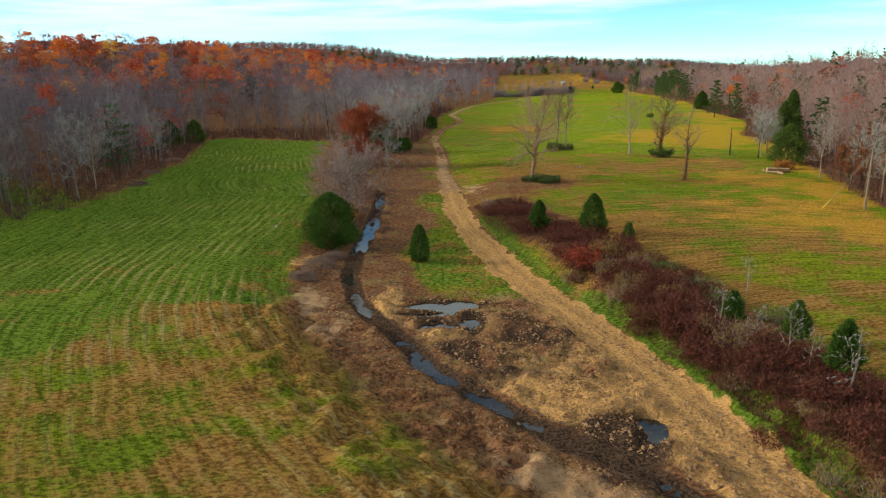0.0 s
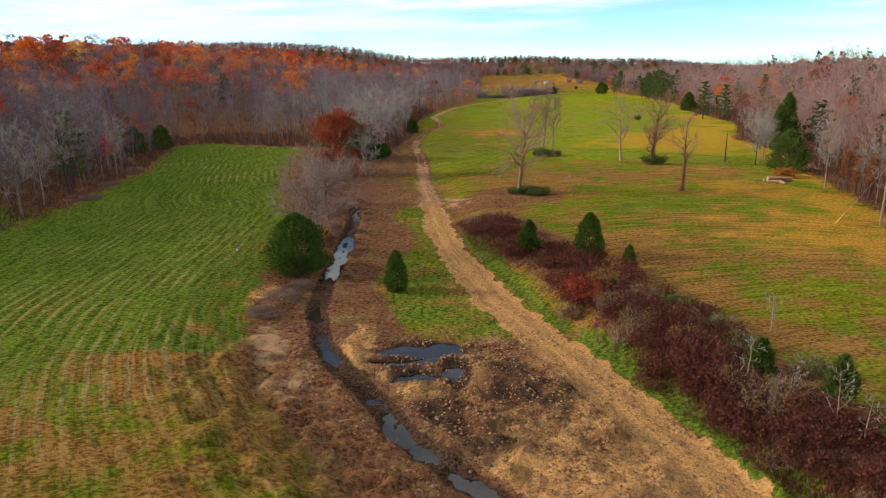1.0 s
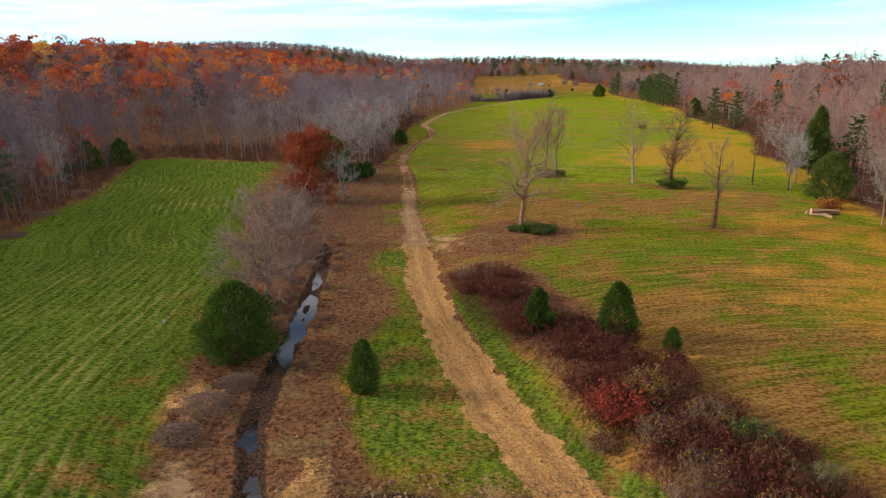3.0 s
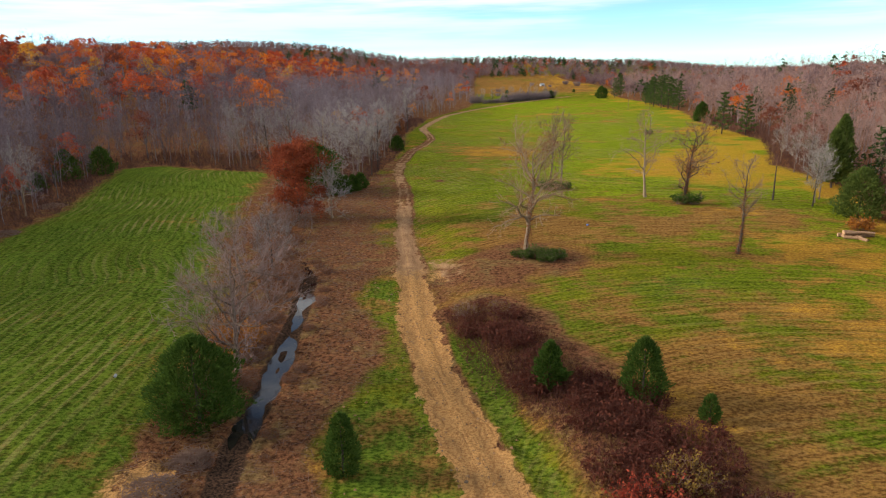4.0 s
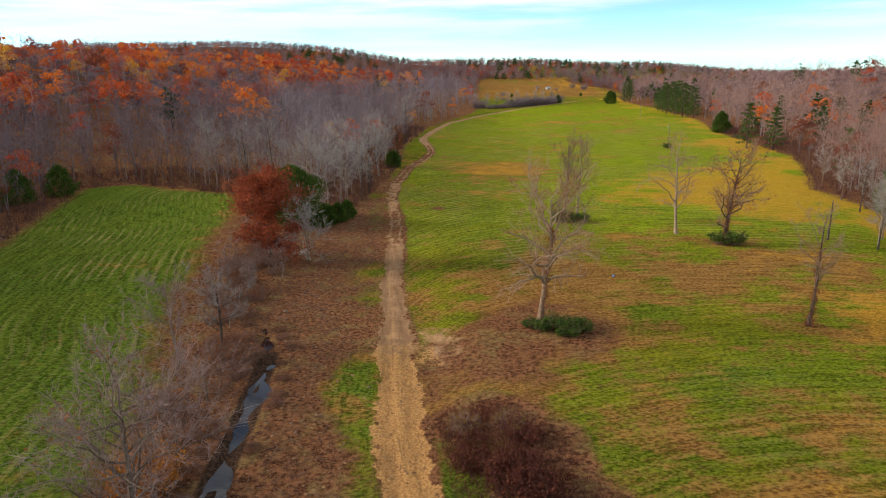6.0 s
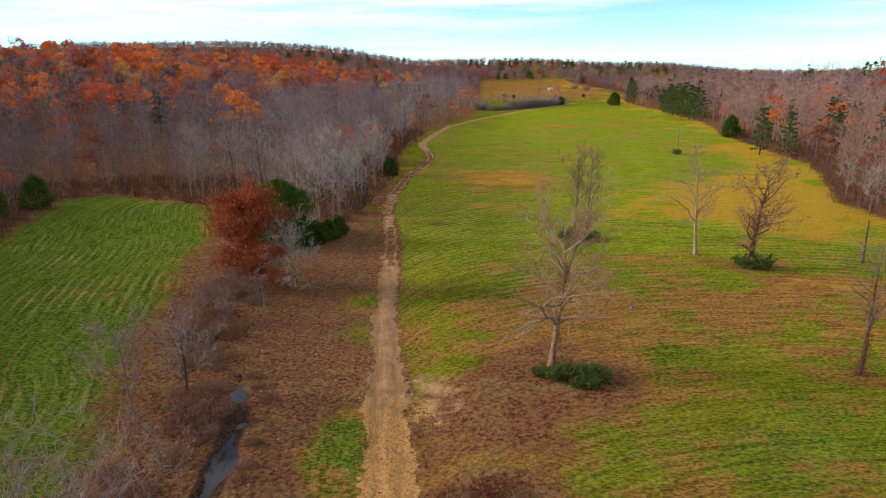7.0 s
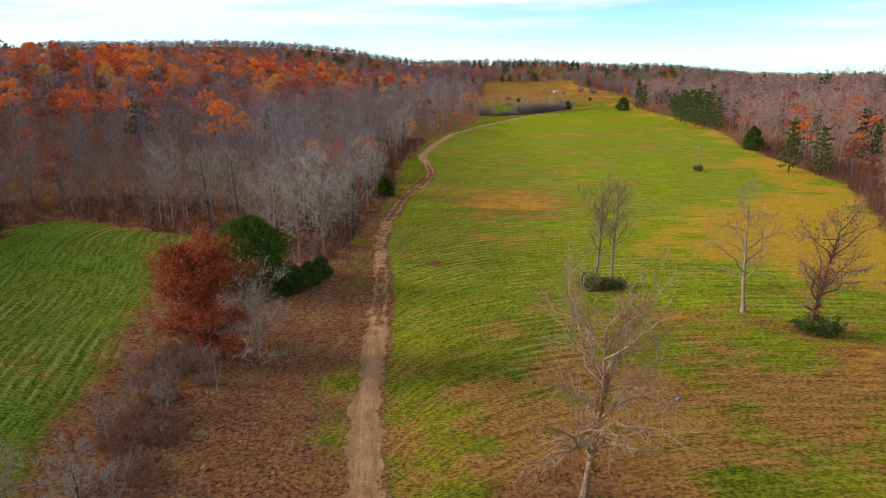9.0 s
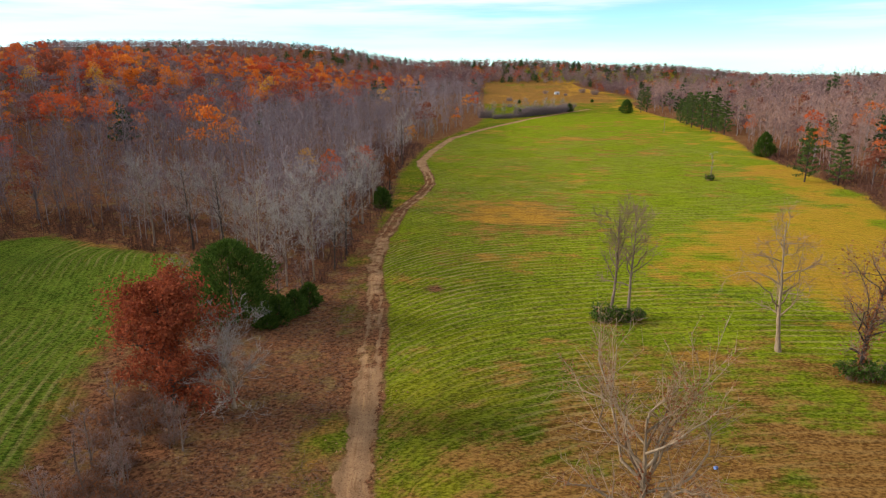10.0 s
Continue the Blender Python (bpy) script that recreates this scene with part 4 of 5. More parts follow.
def stamp(name, label, templates, chosen, px, py, pz, size, girth, tint, mats, seed):
    """Sets every tree of a wood down as one mesh."""
    rng = np.random.RandomState(seed)
    turn = rng.rand(len(px)) * 2 * np.pi
    V, T, W, C, n = [], [], [], [], 0
    for k, (v, t, w) in enumerate(templates):
        m = np.where(chosen == k)[0]
        if not len(m):
            continue
        c, s = np.cos(turn[m])[:, None], np.sin(turn[m])[:, None]
        x = (v[None, :, 0] * c - v[None, :, 1] * s) * (size[m] * girth[m])[:, None] + px[m][:, None]
        y = (v[None, :, 0] * s + v[None, :, 1] * c) * (size[m] * girth[m])[:, None] + py[m][:, None]
        z = v[None, :, 2] * size[m][:, None] + pz[m][:, None]
        V.append(np.stack([x, y, z], -1).reshape(-1, 3))
        T.append((t[None] + (np.arange(len(m)) * len(v))[:, None, None]).reshape(-1, 3) + n)
        W.append(np.tile(w, len(m)))
        C.append(np.repeat(tint[m], len(v)))
        n += len(m) * len(v)
    me = mesh_from(name, np.concatenate(V), np.concatenate(T), mats, np.concatenate(W), np.concatenate(C))
    return tagged(new(name, me), label, "woods", kind="stuff")


def scatter(poly, spacing, near, far, rng, margin=1.5):
    """Jittered places within a polygon and a range of distances from the middle of the valley, in the wedge that the valley opens on."""
    x0, x1 = -0.75 * far - 30, 0.75 * far + 40
    X, Y = np.meshgrid(np.arange(x0, x1, spacing), np.arange(20, far + 120, spacing))
    X = (X + rng.uniform(-0.48, 0.48, X.shape) * spacing).ravel()
    Y = (Y + rng.uniform(-0.48, 0.48, Y.shape) * spacing).ravel()
    d = np.hypot(X - 5, Y - 60)
    ok = (d >= near) & (d < far) & (np.abs(X - 4) < (Y - 5) * 0.72 + 28)
    X, Y, d = X[ok], Y[ok], d[ok]
    e = inside(X, Y, poly)
    ok = e > margin
    return X[ok], Y[ok], d[ok], e[ok]


BARE = {r: [woods_template(40 + 7 * r + k, "bare", r) for k in range(5)] for r in (1, 2, 3)}
LEAFY = {r: [woods_template(90 + 7 * r + k, "leaf", r) for k in range(4)] for r in (1, 2, 3)}
MASS = [woods_template(170 + k, "mass", 1) for k in range(5)]
CROWN = [woods_template(180 + k, "crown", 1) for k in range(5)]
GREEN = {r: [woods_template(140 + 7 * r + k, "green", r) for k in range(2)] for r in (1, 2, 3)}


def build_woods():
    rng = np.random.RandomState(11)
    bands = [(4.8, 0, 210), (5.8, 210, 420), (8.8, 420, 760)]
    for side, poly in (("left", WOODS_L), ("right", WOODS_R)):
        groups = {"bare": [], "autumn": [], "green": []}
        for spacing, near, far in bands:
            X, Y, d, e = scatter(poly, spacing, near, far, rng)
            hidden = 0.6 * smooth(30, 90, e) if side == "left" else 0.62 * smooth(25, 60, e)
            keep = (e < (245 if side == "left" else 300)) & (rng.rand(len(X)) > hidden)
            X, Y, d, e = X[keep], Y[keep], d[keep], e[keep]
            patch, tone = fractal(X, Y, 60.0), fractal(X + 500, Y, 25.0)
            roll = rng.rand(len(X))
            if side == "left":
                share = 0.015 + 0.6 * smooth(38, 95, e) * smooth(-0.26, 0.02, patch) * (1 - 0.6 * smooth(-60, 40, X))
                green = 0.010 * (e > 30)
            else:
                share = 0.03 + 0.10 * smooth(0.0, 0.3, patch)
                green = 0.05
            kind = np.where(roll < green, 2, np.where(roll < green + share, 1, 0))
            rich = np.where((e < 14) & (d < 230), 3, np.where(d < 380, 2, 1))
            for k, key in enumerate(("bare", "autumn", "green")):
                for level in (1, 2, 3):
                    m = (kind == k) & (rich == level)
                    groups[key].append((level, X[m], Y[m], e[m], tone[m]))
        for key, protos, mats in (("bare", BARE, [WOODS_TWIG if side == "left" else WOODS_TWIG_WARM, WOODS_TRUNK]),
                                  ("autumn", LEAFY, [WOODS_TRUNK, WOODS_AUTUMN]), ("green", GREEN, [BARK_DARK, WOODS_GREEN])):
            tpl, ch, xs, ys, es, ts = [], [], [], [], [], []
            for rich, X, Y, e, tone in groups[key]:
                ch.append(rng.randint(0, len(protos[rich]), len(X)) + len(tpl))
                tpl += protos[rich]
                xs.append(X), ys.append(Y), es.append(e), ts.append(tone)
            X, Y, e, tone, ch = (np.concatenate(v) for v in (xs, ys, es, ts, ch))
            size = rng.uniform(10.5, 18.5, len(X)) * (0.82 + 0.18 * smooth(0, 25, e) - 0.22 * smooth(130, 230, e)) * (1.0 if side == "left" else 1.03)
            # bare trees at the near far left get a darker tint, standing in for shade
            tint = np.clip((0.1 if key == "autumn" and side == "right" else 0.38) + (0.8 if key == "autumn" else 1.1) * tone + rng.normal(0, 0.27, len(X)) + ((0.34 * smooth(-70, -25, X) * (1 - smooth(30, 90, e)) - 0.14 - 0.22 * smooth(45, 70, -X) * (1 - smooth(210, 260, Y))) if key == "bare" and side == "left" else 0), 0, 1)
            label = {"bare": "leafless grey hardwood trees in late autumn", "autumn": "hardwood trees in rust, orange and red leaf", "green": "dark green pines among the hardwoods"}[key]
            stamp(f"{key}_woods", label, tpl, ch, X, Y, lay_of_land(X, Y) - 0.2, size, rng.uniform(0.9, 1.35, len(X)), tint, mats, 5)
    # distant ridge
    X, Y = np.meshgrid(np.arange(-540, 760, 9.5), np.arange(890, 1125, 15.0))
    X, Y = (X + rng.uniform(-4, 4, X.shape)).ravel(), (Y + rng.uniform(-5, 5, Y.shape)).ravel()
    X2, Y2, _, _ = scatter(WOODS_R, 10.0, 700, 1000, rng)
    X3, Y3, _, _ = scatter(WOODS_L, 11.0, 700, 900, rng)
    # closed canopy behind the front ranks
    X4, Y4, _, e4 = scatter(WOODS_R, 11.0, 330, 700, rng, 10)
    X5, Y5, _, e5 = scatter(WOODS_L, 10.0, 120, 700, rng, 75)
    X4, Y4, X5, Y5 = X4[e4 < 330], Y4[e4 < 330], X5[e5 < 255], Y5[e5 < 255]
    near = np.r_[np.zeros(len(X) + len(X2) + len(X3)), np.ones(len(X4)), np.full(len(X5), 2)]
    X, Y = np.concatenate([X, X2, X3, X4, X5]), np.concatenate([Y, Y2, Y3, Y4, Y5])
    tone = fractal(X, Y, 130.0)
    roll = rng.rand(len(X)) + 0.6 * tone + 0.45 * (near == 0) * np.exp(-((X - 140) / 110) ** 2 - ((Y - 1050) / 60) ** 2)
    kind = np.where(roll < 0.74, 0, np.where((roll < 0.88) | (near > 0), 1, 2))
    kind = np.where((near == 1) & (rng.rand(len(X)) < 0.85), 0, kind)
    kind = np.where((near == 2) & (X < 0) & (rng.rand(len(X)) < 0.34), 1, kind)
    chosen = np.where(kind == 2, 5 + rng.randint(0, 2, len(X)), rng.randint(0, 5, len(X)) + np.where(near > 0, 7, 0))
    for key, which, mats in (("bare", 0, [WOODS_TRUNK, HAZE_FAR]), ("autumn", 1, [WOODS_TRUNK, WOODS_AUTUMN]), ("green", 2, [BARK_DARK, WOODS_GREEN])):
        m = kind == which
        size = rng.uniform(9.5, 13.5, m.sum()) * np.where(near[m] > 0, 0.92, 1.0)
        stamp(f"far_{key}_woods", "hazy wooded ridge closing the valley", MASS + GREEN[1] + CROWN, chosen[m], X[m], Y[m], lay_of_land(X[m], Y[m]) - 1.5, size,
              np.where(near[m] > 0, 1.15, 1.45), np.clip(np.where(near[m] == 2, 0.42, 0.12 if key == "autumn" else 0.4) + 0.5 * tone[m] + rng.normal(0, 0.22, m.sum()), 0, 1), mats, 6)


build_woods()


def build_undergrowth():
    """Low brush along the foot of the woods."""
    rng = np.random.RandomState(21)
    for side, poly, reach in (("left", WOODS_L, 330), ("right", WOODS_R, 330)):
        X, Y, d, e = scatter(poly, 2.3, 0, reach, rng, -2.5)
        ok = (e < 16)
        X, Y = X[ok], Y[ok]
        n, k = len(X), 22
        h = rng.uniform(0.6, 3.0, n) * (0.6 + value_noise(X, Y, 9.0))
        foot = np.stack([X, Y, lay_of_land(X, Y) - 0.05], 1)
        p0 = np.repeat(foot, k, 0) + rng.normal(0, 0.5, (n * k, 3)) * np.array([1, 1, 0.15])
        d3 = rng.normal(0, 0.5, (n * k, 3)) + np.array([0, 0, 1.0])
        p1 = p0 + d3 * (np.repeat(h, k) * rng.uniform(0.4, 1.1, n * k))[:, None]
        v, t = slivers(p0, p1, rng.uniform(0.05, 0.12, n * k), rng)
        tint = np.repeat(np.clip(value_noise(X, Y, 6.0) * 0.7, 0, 1), k * 3)
        me = mesh_from("undergrowth", v, t, [UNDERGROWTH], tint=tint)
        tagged(new("undergrowth", me), "tangled brown brush at the foot of the woods", "undergrowth", kind="stuff")


build_undergrowth()

# ---- trees that stand alone in the right field ----
tree = bare_tree(3, 14.5, BARK_PALE, TWIG_TAN, "tall bare oak with a few rust leaves, junipers round its foot", limbs=22, boughs=13, twigs=12, twig_width=0.026,
                 leaves=LEAF_RUST, leaf_count=4200, leaf_size=0.10, airy=0.012, spread=0.58, base=0.26, up=0.72, droop=0.03, stout=1.15, kink=0.36, limb=0.62, vine=900, crook=0.06, name="oak_tree")
place(tree, 16.9, 143.1, 40)
place(bare_tree(5, 14.5, BARK_GREY, TWIG_BROWN, "slim bare tree with upright forked limbs in the mown field", limbs=16, boughs=11, twigs=10, twig_width=0.03, spread=0.40, base=0.34, stout=0.8, up=1.0, kink=0.32, limb=0.5), 28.6, 192.0, 10)
place(bare_tree(6, 14.0, BARK_GREY, TWIG_BROWN, "slim bare tree leaning away from its twin", limbs=16, boughs=11, twigs=10, twig_width=0.03, spread=0.42, base=0.30, stout=0.8, up=0.9, lean=(0.16, 0), kink=0.32, limb=0.5), 31.0, 192.6, 70)
place(bare_tree(7, 16.0, BARK_PALE, TWIG_TAN, "bare pale-barked tree with thin drooping branches", limbs=22, boughs=10, twigs=10, twig_width=0.03, spread=0.40, base=0.22, stout=0.85, up=0.5, droop=0.10, kink=0.32, limb=0.48, lean=(0.06, 0)), 44.8, 181.5, 120)
place(bare_tree(8, 14.5, BARK_DARK, TWIG_BROWN, "bare dark tree with rusty vines round its trunk", limbs=24, boughs=11, twigs=10, spread=0.48, base=0.10, up=0.7, kink=0.32, limb=0.46,
                leaves=LEAF_RUST, leaf_count=900, leaf_size=0.2, vine=1400, lean=(0.05, 0)), 50.1, 175.1, 200)
place(bare_tree(9, 13.0, BARK_GREY, TWIG_TAN, "thin crooked bare tree standing alone in the field", limbs=18, boughs=9, twigs=9, twig_width=0.03, spread=0.33, base=0.3, stout=0.85, up=0.9, kink=0.32, vine=600, crook=0.07, lean=(0.10, 0)), 44.4, 140.4, 0)
place(bare_tree(10, 8.5, BARK_GREY, TWIG_GREY, "young bare sapling on a small mound in the field", limbs=8, boughs=4, twigs=5, spread=0.25, base=0.3, up=0.8), 82, 297, 0)

# ---- creek side ----
place(bare_tree(12, 11.8, BARK_GREY, TWIG_PINK, "wide bare tree overhanging the creek", limbs=30, boughs=13, twigs=12, twig_width=0.032, leaves=LEAF_RUST, leaf_count=500, leaf_size=0.16, spread=0.72, base=0.14, up=0.55, kink=0.3, stout=1.15), -13.0, 111.0, 15)
place(bare_tree(13, 8.5, BARK_GREY, TWIG_PINK, "leaning grey bare tree on the creek bank", limbs=18, boughs=9, twigs=9, spread=0.55, base=0.3, up=0.6, lean=(-0.15, 0)), -19.0, 135.5, 0)
place(bare_tree(14, 7.5, BARK_DARK, TWIG_GREY, "small leaning bare tree on the creek bank", limbs=18, boughs=9, twigs=9, spread=0.55, base=0.25, up=0.6, lean=(0.1, 0)), -16.2, 139.5, 90)
place(bare_tree(15, 12.8, BARK_DARK, TWIG_RED, "round-crowned oak in dark red autumn leaf", limbs=30, boughs=9, twigs=8, spread=0.52, base=0.06, up=0.75,
                leaves=LEAF_RED, leaf_count=19000, leaf_size=0.22, airy=0.034, name="red_oak"), -18.2, 170.0, 0)
place(bare_tree(16, 9.5, BARK_PALE, TWIG_GREY, "small pale grey bare tree with dense twigs", limbs=30, boughs=11, twigs=11, spread=0.6, base=0.08, up=0.7, kink=0.3), -12.7, 170.2, 0)
place(evergreen(20, 7.2, 6.7, CEDAR, "big rounded green cedar on the creek bank", count=15000, leaf=0.16, shape=0.08, foot=0.03), -13.9, 103.2, 30)
place(evergreen(21, 4.6, 2.5, CEDAR, "small conical cedar between creek and track", count=4200, leaf=0.14, shape=0.4, foot=0.02, lumps=0.12), -1.9, 96.0, 0)
place(evergreen(22, 5.2, 3.5, CEDAR, "conical cedar at the edge of the brush", count=5600, leaf=0.15, shape=0.4, foot=0.03, lumps=0.14), 20.2, 102.0, 80)
place(evergreen(23, 2.2, 1.5, CEDAR, "little cedar seedling in the grass", count=1500, leaf=0.12, shape=0.4, foot=0.02, lumps=0.1), 24.0, 98.6, 0)
place(evergreen(24, 3.9, 2.8, CEDAR, "ragged cedar growing out of the brush", count=2400, leaf=0.2, shape=0.9, foot=0.1, lumps=0.35), 13.6, 104.8, 0)
place(evergreen(25, 10.4, 10.8, CEDAR, "large dark cedar behind the red oak", count=15000, leaf=0.24, shape=0.05, foot=0.05, lumps=0.34), -19.3, 193.0, 0)
for x, y, h in ((-13.0, 191.5, 3.6), (-11.6, 194.0, 3.4), (-14.2, 189.8, 2.8), (-10.4, 197.4, 3.2)):
    place(evergreen(int(26 + y) % 97, h, h * 1.05, CEDAR, "low bushy cedar beside the track", count=1700, leaf=0.24, shape=0.6, foot=0.02), x, y, 0)
for x, y, h in ((-79.5, 213, 7.4), (-76, 223, 7.0), (-78, 198, 4.0)):
    place(evergreen(int(40 - x), h, h * 0.95, CEDAR, "dark cedar at the corner of the woods", count=2200, leaf=0.32, shape=0.6, foot=0.04), x, y, 0)

# ---- evergreens along the right woods ----
for x, y, h, w in ((83.5, 187.0, 11.5, 5.6), (87.0, 191.0, 14.0, 6.0)):
    place(evergreen(int(x), h, w, CEDAR_OLIVE, "tall olive-green cedar at the edge of the woods", count=5200, leaf=0.34, shape=0.7, foot=0.12, lumps=0.3), x, y, 0)
place(evergreen(61, 8.2, 7.2, CEDAR_OLIVE, "round bright cedar in front of the woods", count=7000, leaf=0.24, shape=0.35, foot=0.05), 72.0, 159.5, 0)
place(evergreen(62, 8.4, 7.0, CEDAR, "dark spreading cedar by the field edge", count=3000, leaf=0.4, shape=0.6, foot=0.05), 118.5, 344, 0)
pine = place(pine_tree(63, 14.5, 9.0, "green pine at the edge of the field"), 106, 293, 0)
for x, y, k in ((111.5, 287, 0.92), (136, 420, 1.05), (134, 430, 1.2), (138.5, 436, 1.1), (134.5, 443, 1.15), (138, 450, 1.25), (135, 458, 1.1), (139, 462, 1.2), (136.5, 470, 1.0), (140, 478, 1.15),
                (138, 484, 0.9), (143, 574, 1.0), (147.5, 577, 1.15), (106.5, 240, 0.75)):
    again(pine, x, y, x * 37 % 360, k)
place(evergreen(64, 9.0, 8.6, CEDAR, "dark bushy cedar alone in the far field", count=2000, leaf=0.5, shape=0.6, foot=0.05), 130, 563, 0)
again(pine, -69, 160, 50, 1.0, "tall sparse pine in front of the bare woods")

# ---- edge trees, each its own thing ----
edge_bare = [bare_tree(70 + k, 15.0, (BARK_GREY, BARK_PALE, BARK_DARK)[k], TWIG_GREY, "leafless grey tree at the edge of the woods", limbs=26, boughs=9, twigs=11,
                       twig_width=0.036, spread=0.40, base=0.26, up=0.8, stout=0.62) for k in range(3)]
spots = [(-15.1, 205.5), (-11.6, 208.0), (-9.4, 214), (-13.5, 213), (-19.5, 208.5), (-8.6, 222), (-24, 217), (-11, 228), (-29, 222), (-8.4, 246), (-7.6, 262), (-36, 227), (-44, 230),
         (72.5, 173), (70.5, 170), (75, 176), (68.8, 140), (70.5, 133), (69.5, 127), (68.5, 121), (72, 118), (-62.5, 131), (-64, 140), (-65, 150), (-68.5, 163), (-67.5, 175),
         (-68, 120), (-70, 108), (79, 183), (83, 195), (86, 206), (91, 222), (-4.5, 330), (4.5, 396)]
rng_edge = random.Random(4)
for k, (x, y) in enumerate(spots):
    size = rng_edge.uniform(0.72, 1.12) * (0.68 if x > 0 else 1.0)
    if k < 3:
        place(edge_bare[k], x, y, rng_edge.uniform(0, 360), size)
    else:
        again(edge_bare[k % 3], x, y, rng_edge.uniform(0, 360), size)
rust = bare_tree(80, 12.0, BARK_DARK, TWIG_BROWN, "oak with rust-brown leaves at the edge of the woods", limbs=18, boughs=6, twigs=6, spread=0.36, base=0.2, up=0.9,
                 leaves=LEAF_RUST, leaf_count=2600, leaf_size=0.3, name="rust_oak")
place(rust, 71.5, 124, 0)
for x, y, k in ((69.5, 129, 0.62), (73, 141, 0.55), (71, 135, 0.5), (70.5, 114.5, 0.9), (76, 128, 1.05), (74, 137, 0.8), (-78, 205, 0.9), (-70, 168, 0.6), (-9.0, 233, 0.7), (-5.5, 285, 0.75)):
    again(rust, x, y, x * 11 % 360, k)

# ---- brush between track and right field ----
RNG = random.Random(9)
maroon = [shrub(200 + k, 3.4, 1.75, TWIG_RED, LEAF_MAROON, "dense maroon bramble thicket", stems=170, leaves=620, leaf_size=0.13, name="bramble") for k in range(3)]
grey = [shrub(210 + k, 2.8, 2.3, TWIG_PINK, LEAF_YELLOW, "grey-brown twiggy shrub with a few yellow leaves", stems=150, leaves=420, leaf_size=0.11, stem_width=0.017) for k in range(2)]
count = {"maroon": 0, "grey": 0}
for k in range(165):
    f = (k + RNG.random()) / 165 * (len(THICKET) - 1)
    i = int(f)
    (ax, ay), (bx, by) = THICKET[i], THICKET[i + 1]
    x, y = ax + (bx - ax) * (f - i) + RNG.gauss(0.0, 2.3), ay + (by - ay) * (f - i) + RNG.gauss(0, 1.0)
    if y > 106 and RNG.random() < 0.5:
        continue
    key = "grey" if RNG.random() < 0.06 or (76 < y < 86 and RNG.random() < 0.2) else "maroon"
    protos = maroon if key == "maroon" else grey
    size, turn = RNG.uniform(0.65, 1.25), RNG.uniform(0, 360)
    if count[key] < len(protos):
        place(protos[count[key]], x, y, turn, size)
    else:
        again(protos[count[key] % len(protos)], x, y, turn, size)
    count[key] += 1
place(shrub(220, 3.4, 3.3, TWIG_RED, LEAF_SCARLET, "bright red sumac shrub in the brush", stems=170, leaves=2000, leaf_size=0.13, name="red_shrub"), 16.6, 88.6, 0)
place(shrub(221, 3.0, 3.0, TWIG_BROWN, LEAF_YELLOW, "yellow-leaved shrub in the brush", stems=170, leaves=1500, leaf_size=0.13, name="yellow_shrub"), 19.4, 90.6, 0)
place(shrub(222, 3.2, 1.8, TWIG_BROWN, CEDAR_OLIVE, "olive-green honeysuckle mound in the brush", stems=160, leaves=1300, leaf_size=0.15, name="green_shrub"), 24.5, 84.5, 0)
place(evergreen(65, 2.8, 2.2, CEDAR, "small cedar among grey twigs", count=1400, leaf=0.18, shape=0.8, foot=0.15), 25.9, 70.8, 0)
place(evergreen(66, 3.6, 2.5, CEDAR_OLIVE, "slender cedar wrapped in bare twigs", count=1700, leaf=0.2, shape=0.9, foot=0.2, lumps=0.3), 28.9, 66.0, 0)
place(evergreen(67, 4.4, 2.9, CEDAR, "ragged cedar at the end of the brush", count=2000, leaf=0.2, shape=0.9, foot=0.2, lumps=0.3), 29.3, 60.0, 0)
for k, (x, y, h) in enumerate(((24.4, 69.6, 4.0), (27.0, 63.0, 4.4), (28.4, 57.5, 5.0), (27.5, 61.0, 3.6), (30.6, 56.0, 4.4), (30.4, 78.6, 3.6), (26.0, 66.6, 3.2))):
    place(bare_tree(230 + k, h, BARK_GREY, TWIG_GREY, "slender bare sapling in the brush", limbs=9, boughs=4, twigs=5, spread=0.34, base=0.25, up=0.9, name="sapling"), x, y, k * 50)

# junipers round the foot of the oak and other low clumps
juniper = shrub(240, 1.3, 1.7, TWIG_BROWN, CEDAR, "low spiky juniper round a tree foot", stems=90, leaves=900, leaf_size=0.12, name="juniper")
place(juniper, 15.6, 141.2, 0, 0.9)
for x, y, k in ((17.9, 140.6, 0.9), (16.6, 140.4, 0.7), (20.8, 140.0, 0.75), (19.6, 138.8, 0.65), (19.2, 140.0, 0.8), (18.6, 138.9, 0.6), (20.2, 141.2, 0.6), (27.6, 191.2, 1.2), (30.2, 191.0, 0.9), (31.8, 191.4, 0.8), (49.2, 174.4, 1.1), (51.3, 174.2, 1.2), (81.6, 296.6, 1.0)):
    again(juniper, x, y, x * 41 % 360, k * 1.5)

# brown brush under the bare creek trees
tan = shrub(250, 3.0, 1.6, TWIG_BROWN, LEAF_RUST, "brown weedy brush on the creek bank", stems=220, leaves=260, leaf_size=0.13, name="weed_clump")
place(tan, -14.5, 114.5, 0, 1.0)
for k in range(78):
    y = RNG.uniform(104, 182)
    x = float(np.interp(y, [100, 115, 140, 152, 165, 182], [-14, -14.5, -15.5, -19, -20, -22])) + RNG.gauss(0, 1.9)
    again(tan, x, y, RNG.uniform(0, 360), RNG.uniform(0.5, 1.25))
LEAF_ORANGE = leaf_material("leaf_orange", (0.26, 0.09, 0.02), (0.62, 0.26, 0.05))
place(shrub(251, 4.6, 3.4, TWIG_BROWN, LEAF_ORANGE, "orange-leaved shrub behind the bare creek tree", stems=200, leaves=2600, leaf_size=0.17, name="rust_shrub"), -14.6, 116.0, 0)
